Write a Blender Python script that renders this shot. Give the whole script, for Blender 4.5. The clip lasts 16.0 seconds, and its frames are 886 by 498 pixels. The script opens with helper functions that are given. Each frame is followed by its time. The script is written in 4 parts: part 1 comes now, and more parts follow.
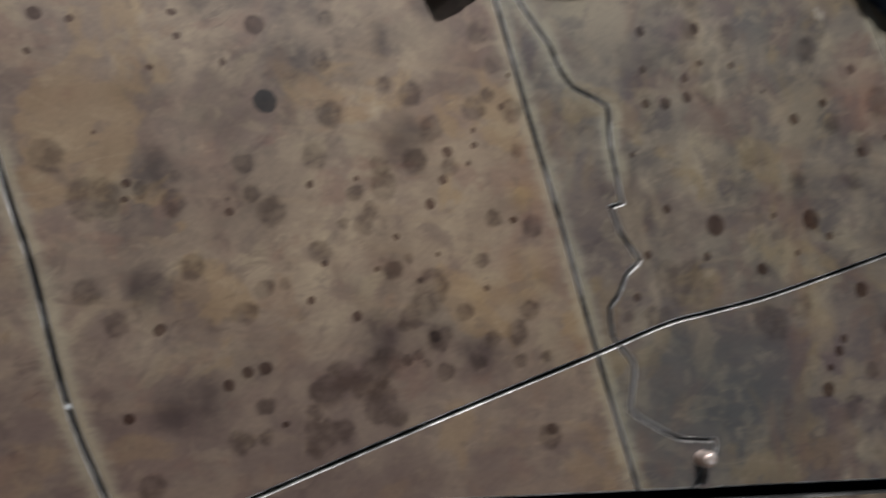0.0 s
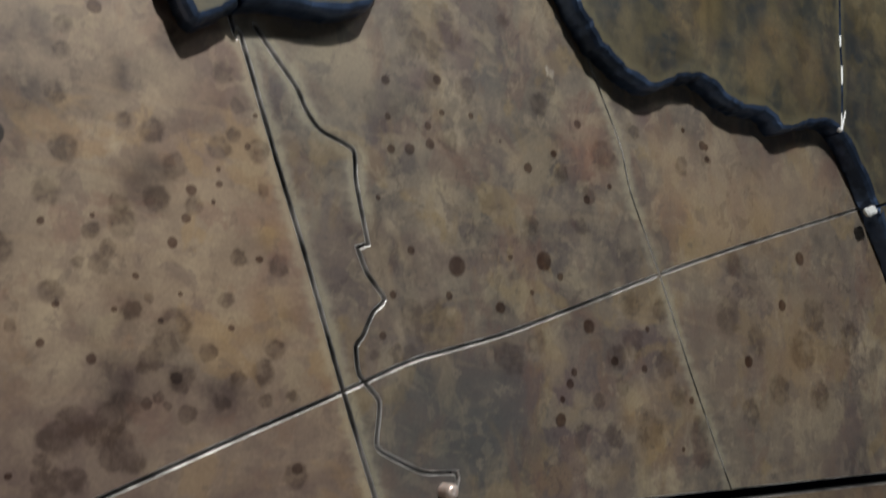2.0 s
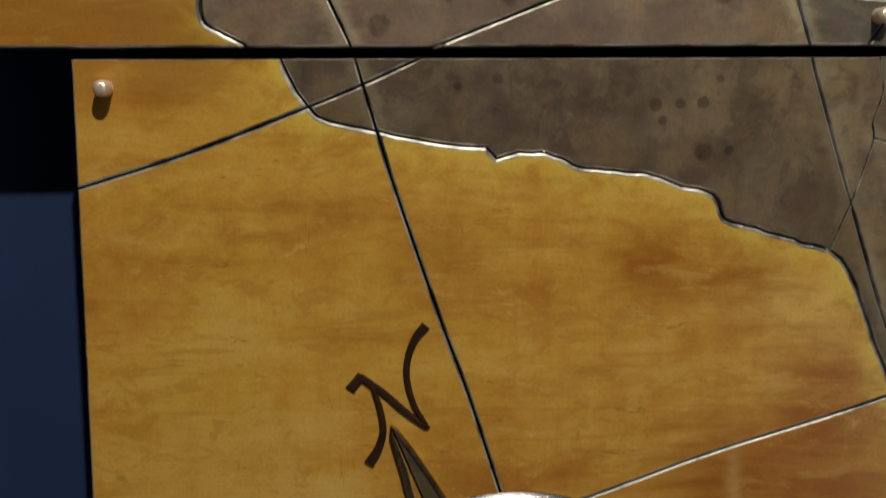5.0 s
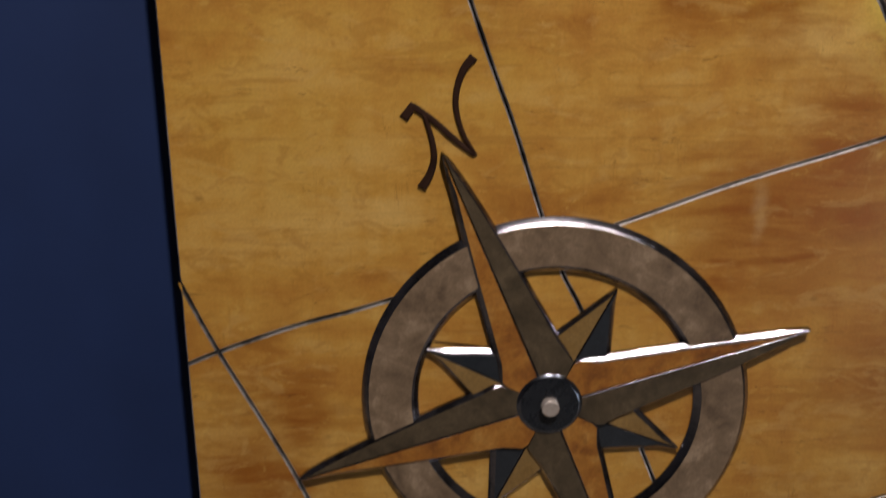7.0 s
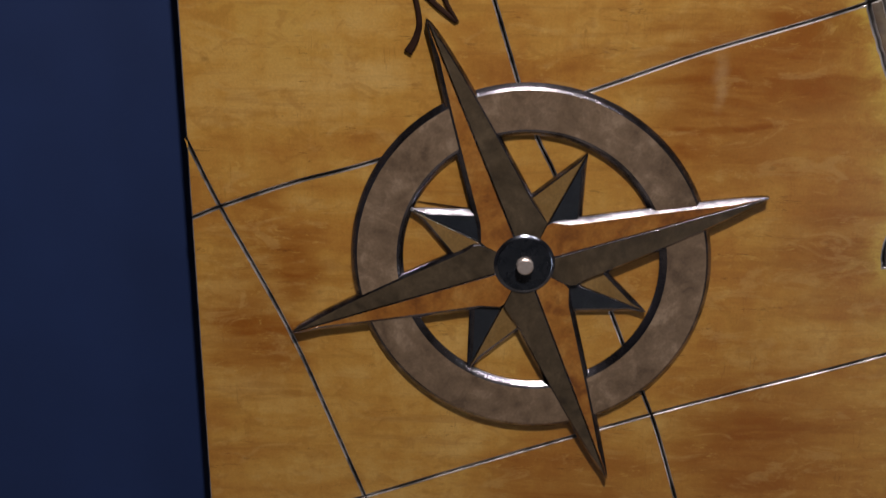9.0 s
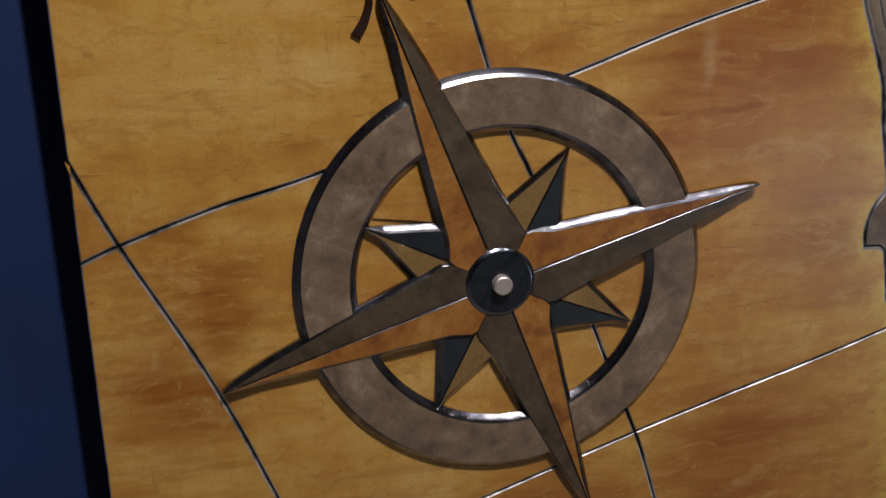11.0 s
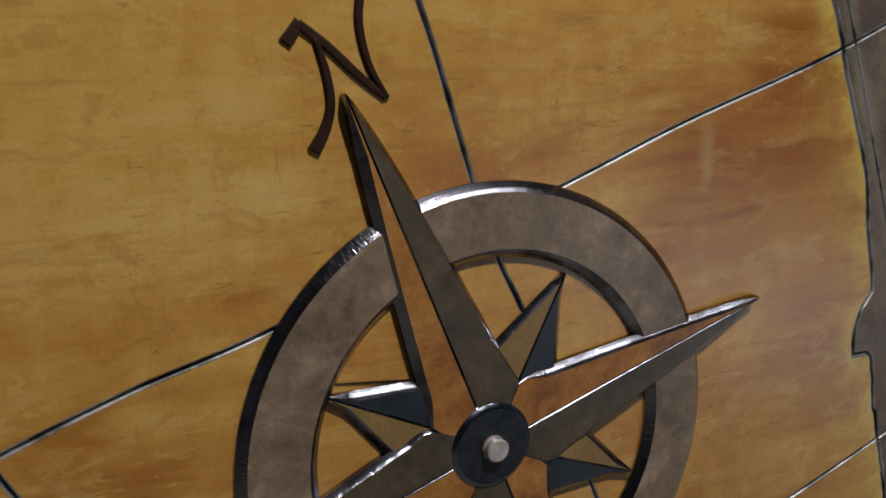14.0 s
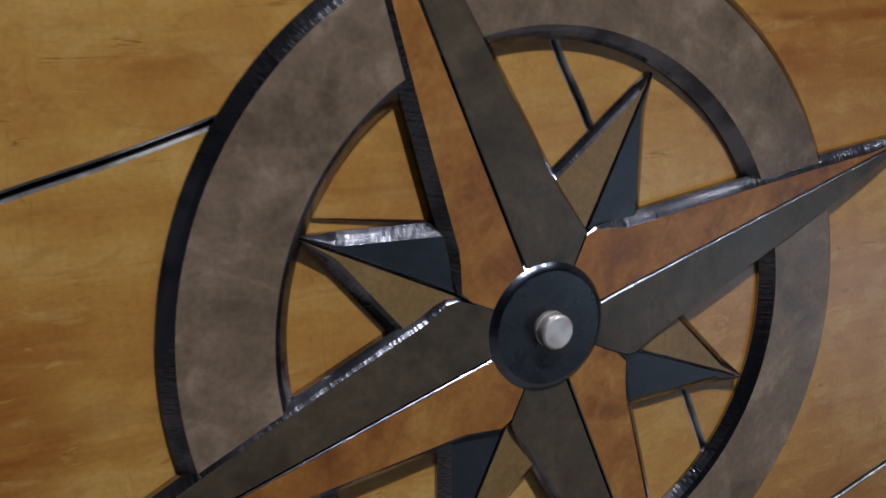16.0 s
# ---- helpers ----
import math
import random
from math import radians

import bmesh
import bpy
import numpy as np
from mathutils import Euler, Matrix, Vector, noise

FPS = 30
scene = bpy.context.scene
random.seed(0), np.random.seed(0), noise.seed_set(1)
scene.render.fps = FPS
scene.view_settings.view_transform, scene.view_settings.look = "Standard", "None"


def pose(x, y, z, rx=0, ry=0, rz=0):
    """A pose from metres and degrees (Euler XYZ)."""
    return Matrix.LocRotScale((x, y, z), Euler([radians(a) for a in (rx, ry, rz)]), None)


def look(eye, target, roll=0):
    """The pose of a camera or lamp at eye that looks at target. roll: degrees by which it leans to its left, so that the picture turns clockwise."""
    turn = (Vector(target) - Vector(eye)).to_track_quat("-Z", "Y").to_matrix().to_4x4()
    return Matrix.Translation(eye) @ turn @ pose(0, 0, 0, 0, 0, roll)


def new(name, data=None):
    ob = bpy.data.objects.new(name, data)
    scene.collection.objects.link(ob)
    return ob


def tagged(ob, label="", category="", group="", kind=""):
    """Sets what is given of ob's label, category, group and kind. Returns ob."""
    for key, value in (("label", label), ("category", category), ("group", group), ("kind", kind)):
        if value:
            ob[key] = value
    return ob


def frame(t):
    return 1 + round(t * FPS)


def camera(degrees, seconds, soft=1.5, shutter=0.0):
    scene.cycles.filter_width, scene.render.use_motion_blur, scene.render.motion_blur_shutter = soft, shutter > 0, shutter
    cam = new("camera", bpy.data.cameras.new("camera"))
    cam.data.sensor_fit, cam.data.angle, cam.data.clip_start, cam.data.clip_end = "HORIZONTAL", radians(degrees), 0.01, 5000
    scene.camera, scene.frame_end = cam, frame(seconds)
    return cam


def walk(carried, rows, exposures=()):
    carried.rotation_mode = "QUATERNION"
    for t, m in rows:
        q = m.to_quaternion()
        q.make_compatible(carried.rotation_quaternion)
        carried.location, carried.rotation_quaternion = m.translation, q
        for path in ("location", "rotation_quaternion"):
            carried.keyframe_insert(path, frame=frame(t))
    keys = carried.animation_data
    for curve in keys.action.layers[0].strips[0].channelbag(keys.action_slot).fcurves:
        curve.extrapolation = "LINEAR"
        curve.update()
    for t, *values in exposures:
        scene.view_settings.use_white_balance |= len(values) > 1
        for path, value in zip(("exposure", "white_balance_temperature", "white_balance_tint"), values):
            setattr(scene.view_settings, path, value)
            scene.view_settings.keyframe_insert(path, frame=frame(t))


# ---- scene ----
from mathutils.geometry import delaunay_2d_cdt, tessellate_polygon
cam = camera(49.9, 16.0, shutter=0.7)
PATH = [
    (0, (-0.133, -0.491, 0.564), (0.574, 1.369, 0.766), 2.1),
    (0.4, (-0.133, -0.497, 0.564), (0.7025, 1.301, 0.8325), 1.9),
    (0.5, (-0.133, -0.497, 0.564), (0.713, 1.295, 0.836), 1.9),
    (0.6, (-0.133, -0.497, 0.564), (0.7235, 1.289, 0.8395), 1.9),
    (0.9, (-0.132, -0.5, 0.564), (0.7645, 1.266, 0.8466), 1.3),
    (1, (-0.132, -0.5, 0.564), (0.767, 1.263, 0.856), 1.3),
    (1.1, (-0.132, -0.5, 0.564), (0.7746, 1.257, 0.8689), 1.3),
    (1.4, (-0.123, -0.512, 0.573), (0.8177, 1.22, 0.92), 0.7),
    (1.5, (-0.123, -0.512, 0.573), (0.869, 1.19, 0.92), 0.7),
    (1.6, (-0.123, -0.512, 0.573), (0.9164, 1.163, 0.9177), 0.7),
    (2, (-0.125, -0.503, 0.559), (1.001, 1.121, 0.87), 0.4),
    (2.5, (-0.127, -0.497, 0.543), (0.969, 1.17, 0.677), 1.1),
    (3, (-0.133, -0.514, 0.535), (0.842, 1.233, 0.516), 1.3),
    (3.4, (-0.146, -0.522, 0.521), (0.7142, 1.285, 0.4612), 0.7),
    (3.5, (-0.146, -0.522, 0.521), (0.642, 1.315, 0.447), 0.7),
    (3.6, (-0.146, -0.522, 0.521), (0.5793, 1.34, 0.4114), 0.7),
    (4, (-0.153, -0.535, 0.502), (0.4485, 1.362, 0.3088), 0.3),
    (4.4, (-0.133, -0.562, 0.481), (0.2422, 1.388, 0.2423), 1),
    (4.5, (-0.133, -0.562, 0.481), (0.2254, 1.389, 0.2246), 1),
    (4.6, (-0.133, -0.562, 0.481), (0.2086, 1.39, 0.2069), 1),
    (4.9, (-0.104, -0.599, 0.45), (0.0683, 1.37, 0.1461), 0.8),
    (5, (-0.104, -0.599, 0.45), (0.068, 1.367, 0.125), 0.8),
    (5.1, (-0.104, -0.599, 0.45), (0.06888, 1.363, 0.1039), 0.8),
    (5.2, (-0.095, -0.61, 0.442), (0.054, 1.348, 0.059), 0.8),
    (7.3, (-0.114, -0.692, 0.352), (-0.046, 1.205, -0.276), 0.1),
    (7.4, (-0.1215, -0.7113, 0.3242), (-0.0304, 1.202, -0.2502), 0.01),
    (7.5, (-0.1215, -0.7113, 0.3242), (-0.0341, 1.1994, -0.2604), 0.01),
    (7.6, (-0.1215, -0.7113, 0.3242), (-0.03397, 1.202, -0.2513), 0.01),
    (8, (-0.1341, -0.6914, 0.3405), (0.1191, 1.2334, -0.14), 1.37),
    (8.5, (-0.1047, -0.717, 0.2914), (-0.0308, 1.2157, -0.2175), -0.71),
    (9, (-0.0738, -0.761, 0.2824), (-0.06093, 1.149, -0.3106), 0.77),
    (11.5, (-0.2294, -0.5525, 0.2828), (0.3562, 1.238, -0.3877), 0.27),
    (12, (-0.258, -0.507, 0.292), (0.43, 1.257, -0.351), -0.1),
    (12.4, (-0.2861, -0.4722, 0.2821), (0.515, 1.26, -0.3171), -0.54),
    (12.5, (-0.2861, -0.4722, 0.2821), (0.5141, 1.266, -0.2989), -0.54),
    (12.6, (-0.2861, -0.4722, 0.2821), (0.5042, 1.284, -0.258), -0.54),
    (13, (-0.2667, -0.4632, 0.2964), (0.5194, 1.314, -0.1783), -1.09),
    (13.5, (-0.262, -0.457, 0.301), (0.5348, 1.303, -0.219), -0.9),
    (14, (-0.254, -0.429, 0.276), (0.6482, 1.285, -0.2217), 0.3),
    (14.5, (-0.2513, -0.3846, 0.2574), (0.6684, 1.325, -0.2234), 0.95),
    (15, (-0.2387, -0.3455, 0.2272), (0.6512, 1.349, -0.354), 1.45),
    (15.5, (-0.2078, -0.3177, 0.1755), (0.6475, 1.422, -0.3157), 0.54),
    (16, (-0.1896, -0.3004, 0.157), (0.6689, 1.435, -0.3442), -0.9),
]
EXPOSURES = [(0, -0.06, 5850, 7), (1.5, -0.08, 5950, 5), (2, -0.05, 6100, 5), (2.5, -0.04, 6750, 3), (3, -0.02, 7150, 4), (4, -0.12, 7250, 4), (4.5, -0.07, 7450, 1), (5.2, -0.09, 7500, 0),
             (7.3, 0.08, 6650, 18), (9, 0.10, 6500, 19), (11.5, 0.08, 6150, 13), (13, 0.03, 6000, 7), (15, 0.01, 5750, 11), (16, 0.07, 5450, 10)]
walk(cam, [(t, look(eye, target, roll)) for t, eye, target, roll in PATH], EXPOSURES)


# ---- light ----
world = bpy.data.worlds.new("world")
scene.world = world
world.use_nodes = True
sky = world.node_tree.nodes.new("ShaderNodeTexSky")
sky.sky_type, sky.sun_disc = "NISHITA", False
sky.sun_elevation, sky.sun_rotation = radians(35), radians(60)
world.node_tree.links.new(sky.outputs[0], world.node_tree.nodes["Background"].inputs[0])
world.node_tree.nodes["Background"].inputs[1].default_value = 0.12


def lamp(name, place, target, watts, size, colour):
    data = bpy.data.lights.new(name, "AREA")
    data.shape, data.size, data.energy, data.color = "DISK", size, watts, colour
    ob = new(name, data)
    ob.matrix_world = look(place, target)
    return ob


lamp("ceiling_spot", (0.15, -1.22, 2.0), (0.1, 0, 0.3), 35, 0.06, (1.0, 0.94, 0.87))
# Assumed second lamp: lifts the right side, softens the shadow left of the panels.
lamp("right_fill_spot", (1.15, -1.30, 2.0), (0.2, 0, 0.3), 3.2, 0.25, (1.0, 0.94, 0.87))
# Added cool light, low on the right, for the sheen on the panels.
cool_fill = bpy.data.lights.new("low_cool_fill", "AREA")
cool_fill.shape, cool_fill.size, cool_fill.size_y, cool_fill.energy, cool_fill.color = "RECTANGLE", 2.2, 0.50, 7.2, (0.80, 0.90, 1.0)
new("low_cool_fill", cool_fill).matrix_world = look((2.41, -2.7, -0.795), (0.0, -2.7, -0.795))

# ---- materials ----


class Nodes:
    """Short hand for one node material."""

    def __init__(self, name):
        self.mat = bpy.data.materials.new(name)
        self.mat.use_nodes = True
        self.tree = self.mat.node_tree
        self.bsdf = self.tree.nodes["Principled BSDF"]
        self.last = None

    def put(self, kind, inputs=(), operation="", feature="", glide="", blend="", layer=""):
        n = self.tree.nodes.new(kind)
        if operation:
            n.operation = operation
        if feature:
            n.feature = feature
        if glide:
            n.interpolation_type = glide
        if blend:
            n.data_type, n.blend_type = "RGBA", blend
        if layer:
            n.layer_name = layer
        for key, value in dict(inputs).items():
            self.set(n.inputs[key], value)
        return n

    def set(self, socket, value):
        if isinstance(value, bpy.types.NodeSocket):
            self.tree.links.new(value, socket)
        else:
            socket.default_value = value

    def place(self, scale=(1, 1, 1)):
        geo = self.put("ShaderNodeNewGeometry")
        return self.put("ShaderNodeMapping", {"Vector": geo.outputs["Position"], "Scale": scale}).outputs[0]

    def noise(self, vector, scale, detail=4.0, rough=0.55, warp=0.0):
        return self.put("ShaderNodeTexNoise", {"Vector": vector, "Scale": scale, "Detail": detail, "Roughness": rough, "Distortion": warp}).outputs["Fac"]

    def range(self, value, a, b, lo=0.0, hi=1.0, smooth=True):
        return self.put("ShaderNodeMapRange", {"Value": value, "From Min": a, "From Max": b, "To Min": lo, "To Max": hi},
                        glide="SMOOTHSTEP" if smooth else "LINEAR").outputs[0]

    def math(self, op, a, b=0.0):
        return self.put("ShaderNodeMath", {0: a, 1: b}, operation=op).outputs[0]

    def mix(self, fac, a, b, blend="MIX"):
        n = self.put("ShaderNodeMix", blend=blend)
        self.set(n.inputs[0], fac)
        self.set(n.inputs[6], (*a, 1) if isinstance(a, tuple) else a)
        self.set(n.inputs[7], (*b, 1) if isinstance(b, tuple) else b)
        return n.outputs[2]

    def ramp(self, value, stops):
        n = self.put("ShaderNodeValToRGB", {"Fac": value})
        while len(n.color_ramp.elements) < len(stops):
            n.color_ramp.elements.new(0.5)
        for e, (at, c) in zip(n.color_ramp.elements, stops):
            e.position, e.color = at, (*c, 1)
        return n.outputs[0]

    def bump(self, height, strength, distance=0.001):
        return self.put("ShaderNodeBump", {"Height": height, "Strength": strength, "Distance": distance}).outputs[0]

    def done(self, colour, rough, normal=None, metal=0.0, coat=0.0, coat_rough=0.1):
        b = self.bsdf.inputs
        self.set(b["Base Color"], (*colour, 1) if isinstance(colour, tuple) else colour)
        self.set(b["Roughness"], rough)
        b["Metallic"].default_value = metal
        b["Coat Weight"].default_value, b["Coat Roughness"].default_value = coat, coat_rough
        if normal:
            self.set(b["Normal"], normal)
        return self.mat


def stain_mask(n, at, stains, soft=0.35):
    """Round stains (x, z, radius) with uneven rims, worked out a few at a time."""
    total = None
    for i, (x, z, r) in enumerate(stains):
        if i % 10 == 0 and n.last:
            at = n.put("ShaderNodeVectorMath", {0: n.last, 1: (1e-7, 0, 1e-7), 2: at}, operation="MULTIPLY_ADD").outputs[0]
        d = n.put("ShaderNodeVectorMath", {0: at, 1: (x, 0, z)}, operation="DISTANCE").outputs["Value"]
        m = n.range(d, r * (1 + soft), r * (1 - soft))
        total = n.last = m if total is None else n.math("MAXIMUM", total, m)
    return total


def patina(name, tones, dots=(), blots=(), clouds=(), black=(), tints=(), late=(), speckle=0.3, wild=1.05, drips=0.0, halo=0.6, depth=1.0, blur=0.0088, ease=1.0):
    """Brown patina on sheet metal: clouds, brushed washes, drips, round acid stains and fine grain."""
    n = Nodes(name)
    p = n.place()
    flat = n.put("ShaderNodeVectorMath", {0: p, 1: (1, 0, 1)}, operation="MULTIPLY").outputs[0]

    def wobbled(scale, amount):
        w = n.put("ShaderNodeTexNoise", {"Vector": flat, "Scale": scale, "Detail": 4.0, "Roughness": 0.6}).outputs["Color"]
        w = n.put("ShaderNodeVectorMath", {0: w, 1: (0.5, 0.5, 0.5)}, operation="SUBTRACT").outputs[0]
        w = n.put("ShaderNodeVectorMath", {0: w, 1: (amount, 0, amount)}, operation="MULTIPLY").outputs[0]
        return n.put("ShaderNodeVectorMath", {0: flat, 1: w}, operation="ADD").outputs[0]

    near, at, loose = wobbled(130.0, 0.0026), wobbled(95.0, blur), wobbled(55.0, 0.018)
    big = n.noise(p, 6.0, 5.0, 0.6, 0.6)
    mid = n.noise(p, 24.0, 7.0, 0.62, 0.35)
    fine = n.noise(p, 95.0, 6.0, 0.65, 0.3)
    v = n.math("ADD", n.math("MULTIPLY", big, 0.50), n.math("ADD", n.math("MULTIPLY", mid, 0.32), n.math("MULTIPLY", fine, 0.18)))
    col = n.ramp(v, tones)

    def tint(k, w):
        return tuple(c * f for c, f in zip(tones[k][1], w))

    def wash(col, scale, start, width, amount, off, colour, stretch=(1, 1, 1), warp=0.4):
        moved = n.put("ShaderNodeVectorMath", {0: n.place(stretch), 1: (off, 0, off * 1.7)}, operation="ADD").outputs[0]
        return n.mix(n.range(n.noise(moved, scale, 5.0, 0.58, warp), start, start + width, 0, amount), col, colour)

    col = wash(col, 9.0, 0.52, 0.10, 0.5, 11.3, tint(1, (1.02, 0.84, 0.88)))
    for colour, amount, places in tints:
        col = n.mix(n.math("MULTIPLY", stain_mask(n, loose, places, 0.85), n.range(mid, 0.35, 0.65, amount, amount * 0.5)), col, colour)
    for scale, start, amount, off, colour in ((15.0, 0.55, 0.42, 2.3, tint(0, (1.5, 1.35, 1.4))), (14.0, 0.55, 0.45, 3.1, tint(2, (1.15, 1.02, 0.70))),
                                              (18.0, 0.57, 0.40, 7.7, tint(1, (1.05, 0.80, 0.80))), (26.0, 0.60, 0.24, 17.7, tint(1, (1.3, 1.0, 0.76))),
                                              (22.0, 0.56, 0.26, 4.4, tint(3, (0.92, 0.95, 0.9))), (36.0, 0.575, 0.40, 5.1, tint(0, (1.4, 1.3, 1.35))),
                                              (48.0, 0.585, 0.22, 9.4, tint(3, (1, 1, 1))), (75.0, 0.60, 0.32, 8.7, tint(0, (1.2, 1.2, 1.2)))):
        col = wash(col, scale, start, 0.045, amount * wild, off, colour)
    col = wash(col, 1.0, 0.54, 0.10, 0.34, 3.7, tint(2, (1.12, 1.08, 1.0)), (9, 1, 60), 0.8)
    col = wash(col, 1.0, 0.56, 0.10, 0.30, 8.2, tint(1, (0.95, 0.88, 0.86)), (12, 1, 75), 0.8)
    if drips:
        col = wash(col, 1.0, 0.54, 0.10, 0.6 * drips, 6.0, tint(0, (1.6, 1.4, 1.45)), (20, 1, 10), 0.5)
        col = wash(col, 1.0, 0.55, 0.09, 0.55 * drips, 2.6, tint(3, (0.85, 0.83, 0.78)), (19, 1, 11), 0.5)
        col = wash(col, 1.0, 0.56, 0.08, 0.5 * drips, 9.1, tint(1, (1.1, 0.72, 0.66)), (25, 1, 14), 0.5)
        col = wash(col, 1.0, 0.57, 0.08, 0.45 * drips, 12.4, tint(2, (1.1, 0.97, 0.68)), (20, 1, 13), 0.5)
    for colour, amount, places in late:
        col = n.mix(n.math("MULTIPLY", stain_mask(n, loose, places, 0.8), n.range(mid, 0.38, 0.62, amount, amount * 0.65)), col, colour)
    rim = n.put("ShaderNodeVertexColor", layer="rim").outputs["Color"]
    frayed = n.math("ADD", rim, n.range(n.noise(n.place((45, 1, 170)), 1.0, 3.0, 0.5, 0.6), 0.3, 0.7, -0.09, 0.09))
    frayed = n.math("MULTIPLY", n.range(frayed, 0.22, 0.62), n.range(n.noise(p, 17.0, 3.0), 0.36, 0.54, 0.2, halo))
    col = n.mix(frayed, col, tint(3, (0.96, 1.06, 1.12)))
    turned = n.put("ShaderNodeMapping", {"Vector": p, "Rotation": (0, radians(-22), 0)}).outputs[0]
    turned = n.put("ShaderNodeMapping", {"Vector": turned, "Scale": (11, 1, 260)}).outputs[0]
    stroke = n.math("MULTIPLY", n.range(n.noise(turned, 1.0, 3.0, 0.55, 0.4), 0.62, 0.72, 0, 0.18), n.range(n.noise(p, 13.0, 2.0), 0.47, 0.56))
    col = n.mix(stroke, col, tint(3, (1.05, 1.05, 1.1)))

    def stain(col, where, places, soft, colour, amount, ragged_by, least=0.55):
        mask = n.math("MULTIPLY", stain_mask(n, where, places, soft), n.range(ragged_by, 0.40, 0.58, amount, amount * least))
        return n.mix(mask, col, n.mix(1.0, col, colour, "MULTIPLY"))

    spots = n.put("ShaderNodeTexVoronoi", {"Vector": at, "Scale": 34.0}, feature="F1")
    rnd = n.put("ShaderNodeSeparateColor", {0: spots.outputs["Color"]})
    size = n.range(rnd.outputs[0], 0.45, 1.0, 0.0, 0.26, smooth=False)
    hole = n.range(n.math("SUBTRACT", size, spots.outputs["Distance"]), -0.03, 0.06)
    col = n.mix(n.math("MULTIPLY", hole, n.range(rnd.outputs[1], 0.0, 1.0, 0.1 * speckle, 0.6 * speckle)), col, tint(0, (1.2, 1.1, 1.1)))
    veil = n.math("MULTIPLY", n.range(n.noise(p, 58.0, 7.0, 0.68, 0.9), 0.53, 0.60), n.range(n.noise(p, 8.0, 3.0), 0.45, 0.58))
    col = n.mix(n.math("MULTIPLY", veil, 0.55), col, n.mix(1.0, col, (0.60, 0.57, 0.60), "MULTIPLY"))
    chalk = n.math("MULTIPLY", n.range(n.noise(n.place((40, 1, 95)), 1.0, 6.0, 0.7, 1.0), 0.56, 0.64), n.range(n.noise(p, 10.0, 2.0), 0.44, 0.58))
    col = n.mix(n.math("MULTIPLY", chalk, 0.16), col, tint(3, (1.0, 0.98, 0.95)))
    if clouds:
        col = stain(col, loose, clouds, 0.7, (0.50, 0.49, 0.53), depth, mid)
    if blots:
        col = stain(col, at, blots, 0.24, (0.47, 0.43, 0.42), depth * ease, fine)
    if dots:
        col = stain(col, near, dots, 0.18, (0.29, 0.20, 0.165), depth, fine, 0.85)
    if black:
        col = stain(col, near, black, 0.10, (0.125, 0.13, 0.15), 1.0, fine, 0.95)
    grain = n.noise(p, 420.0, 3.0, 0.6)
    col = n.mix(0.2, col, n.range(grain, 0.3, 0.7, 0.6, 1.3), "MULTIPLY")
    rough = n.range(mid, 0.3, 0.7, 0.38, 0.6)
    return n.done(col, rough, n.bump(n.math("ADD", mid, n.math("MULTIPLY", grain, 0.15)), 0.12, 0.0006), coat=0.1, coat_rough=0.3)


DOTS_A = ((-0.099, 0.728, 0.002), (-0.096, 0.716, 0.002), (-0.108, 0.698, 0.0016), (-0.072, 0.706, 0.002), (-0.057, 0.728, 0.0053),
          (-0.004, 0.765, 0.0041), (-0.023, 0.646, 0.002), (0.002, 0.652, 0.0014), (0.054, 0.672, 0.0033), (0.052, 0.656, 0.0028),
          (0.07, 0.678, 0.002), (0.069, 0.686, 0.0014), (0.067, 0.667, 0.0014), (0.086, 0.702, 0.0021), (0.09, 0.721, 0.0016),
          (0.045, 0.642, 0.003), (-0.115, 0.638, 0.0023), (-0.115, 0.63, 0.0018), (-0.095, 0.566, 0.0026), (-0.059, 0.54, 0.003),
          (-0.05, 0.547, 0.003), (-0.041, 0.549, 0.0035))
DOTS_B = ((0.006, 0.578, 0.0028), (-0.019, 0.585, 0.0021), (-0.013, 0.605, 0.0018), (0.026, 0.622, 0.002), (0.016, 0.604, 0.0015),
          (0.041, 0.599, 0.0017), (-0.029, 0.521, 0.0018), (-0.064, 0.628, 0.0023), (0.081, 0.597, 0.0018), (0.096, 0.637, 0.0023),
          (0.051, 0.614, 0.0015), (0.051, 0.569, 0.0035), (-0.106, 0.523, 0.0026), (0.124, 0.519, 0.0033), (-0.147, 0.717, 0.002),
          (-0.163, 0.717, 0.0033), (-0.1, 0.728, 0.0018), (-0.165, 0.698, 0.0018), (-0.132, 0.662, 0.001), (-0.096, 0.716, 0.0018),
          (-0.115, 0.638, 0.002), (-0.094, 0.567, 0.0026))
BLOTS_A = ((-0.019, 0.737, 0.005), (0.079, 0.725, 0.0043), (-0.021, 0.661, 0.007), (0.015, 0.66, 0.0053), (0.015, 0.705, 0.005),
           (0.018, 0.649, 0.0078), (0.001, 0.644, 0.0046), (-0.042, 0.634, 0.0053), (-0.092, 0.631, 0.0053), (-0.091, 0.644, 0.0033),
           (-0.108, 0.636, 0.0045), (0.035, 0.665, 0.0073), (0.056, 0.664, 0.0055), (0.044, 0.684, 0.0073), (0.077, 0.708, 0.0046),
           (0.093, 0.7, 0.007), (0.097, 0.677, 0.004), (-0.059, 0.654, 0.0053), (-0.021, 0.714, 0.0056), (-0.015, 0.685, 0.0076),
           (0.03, 0.702, 0.0066), (0.036, 0.762, 0.0046), (0.069, 0.743, 0.0066), (0.069, 0.699, 0.0071), (-0.054, 0.638, 0.0043),
           (-0.019, 0.751, 0.0051), (-0.066, 0.635, 0.0016), (-0.042, 0.629, 0.0065), (-0.081, 0.598, 0.006))
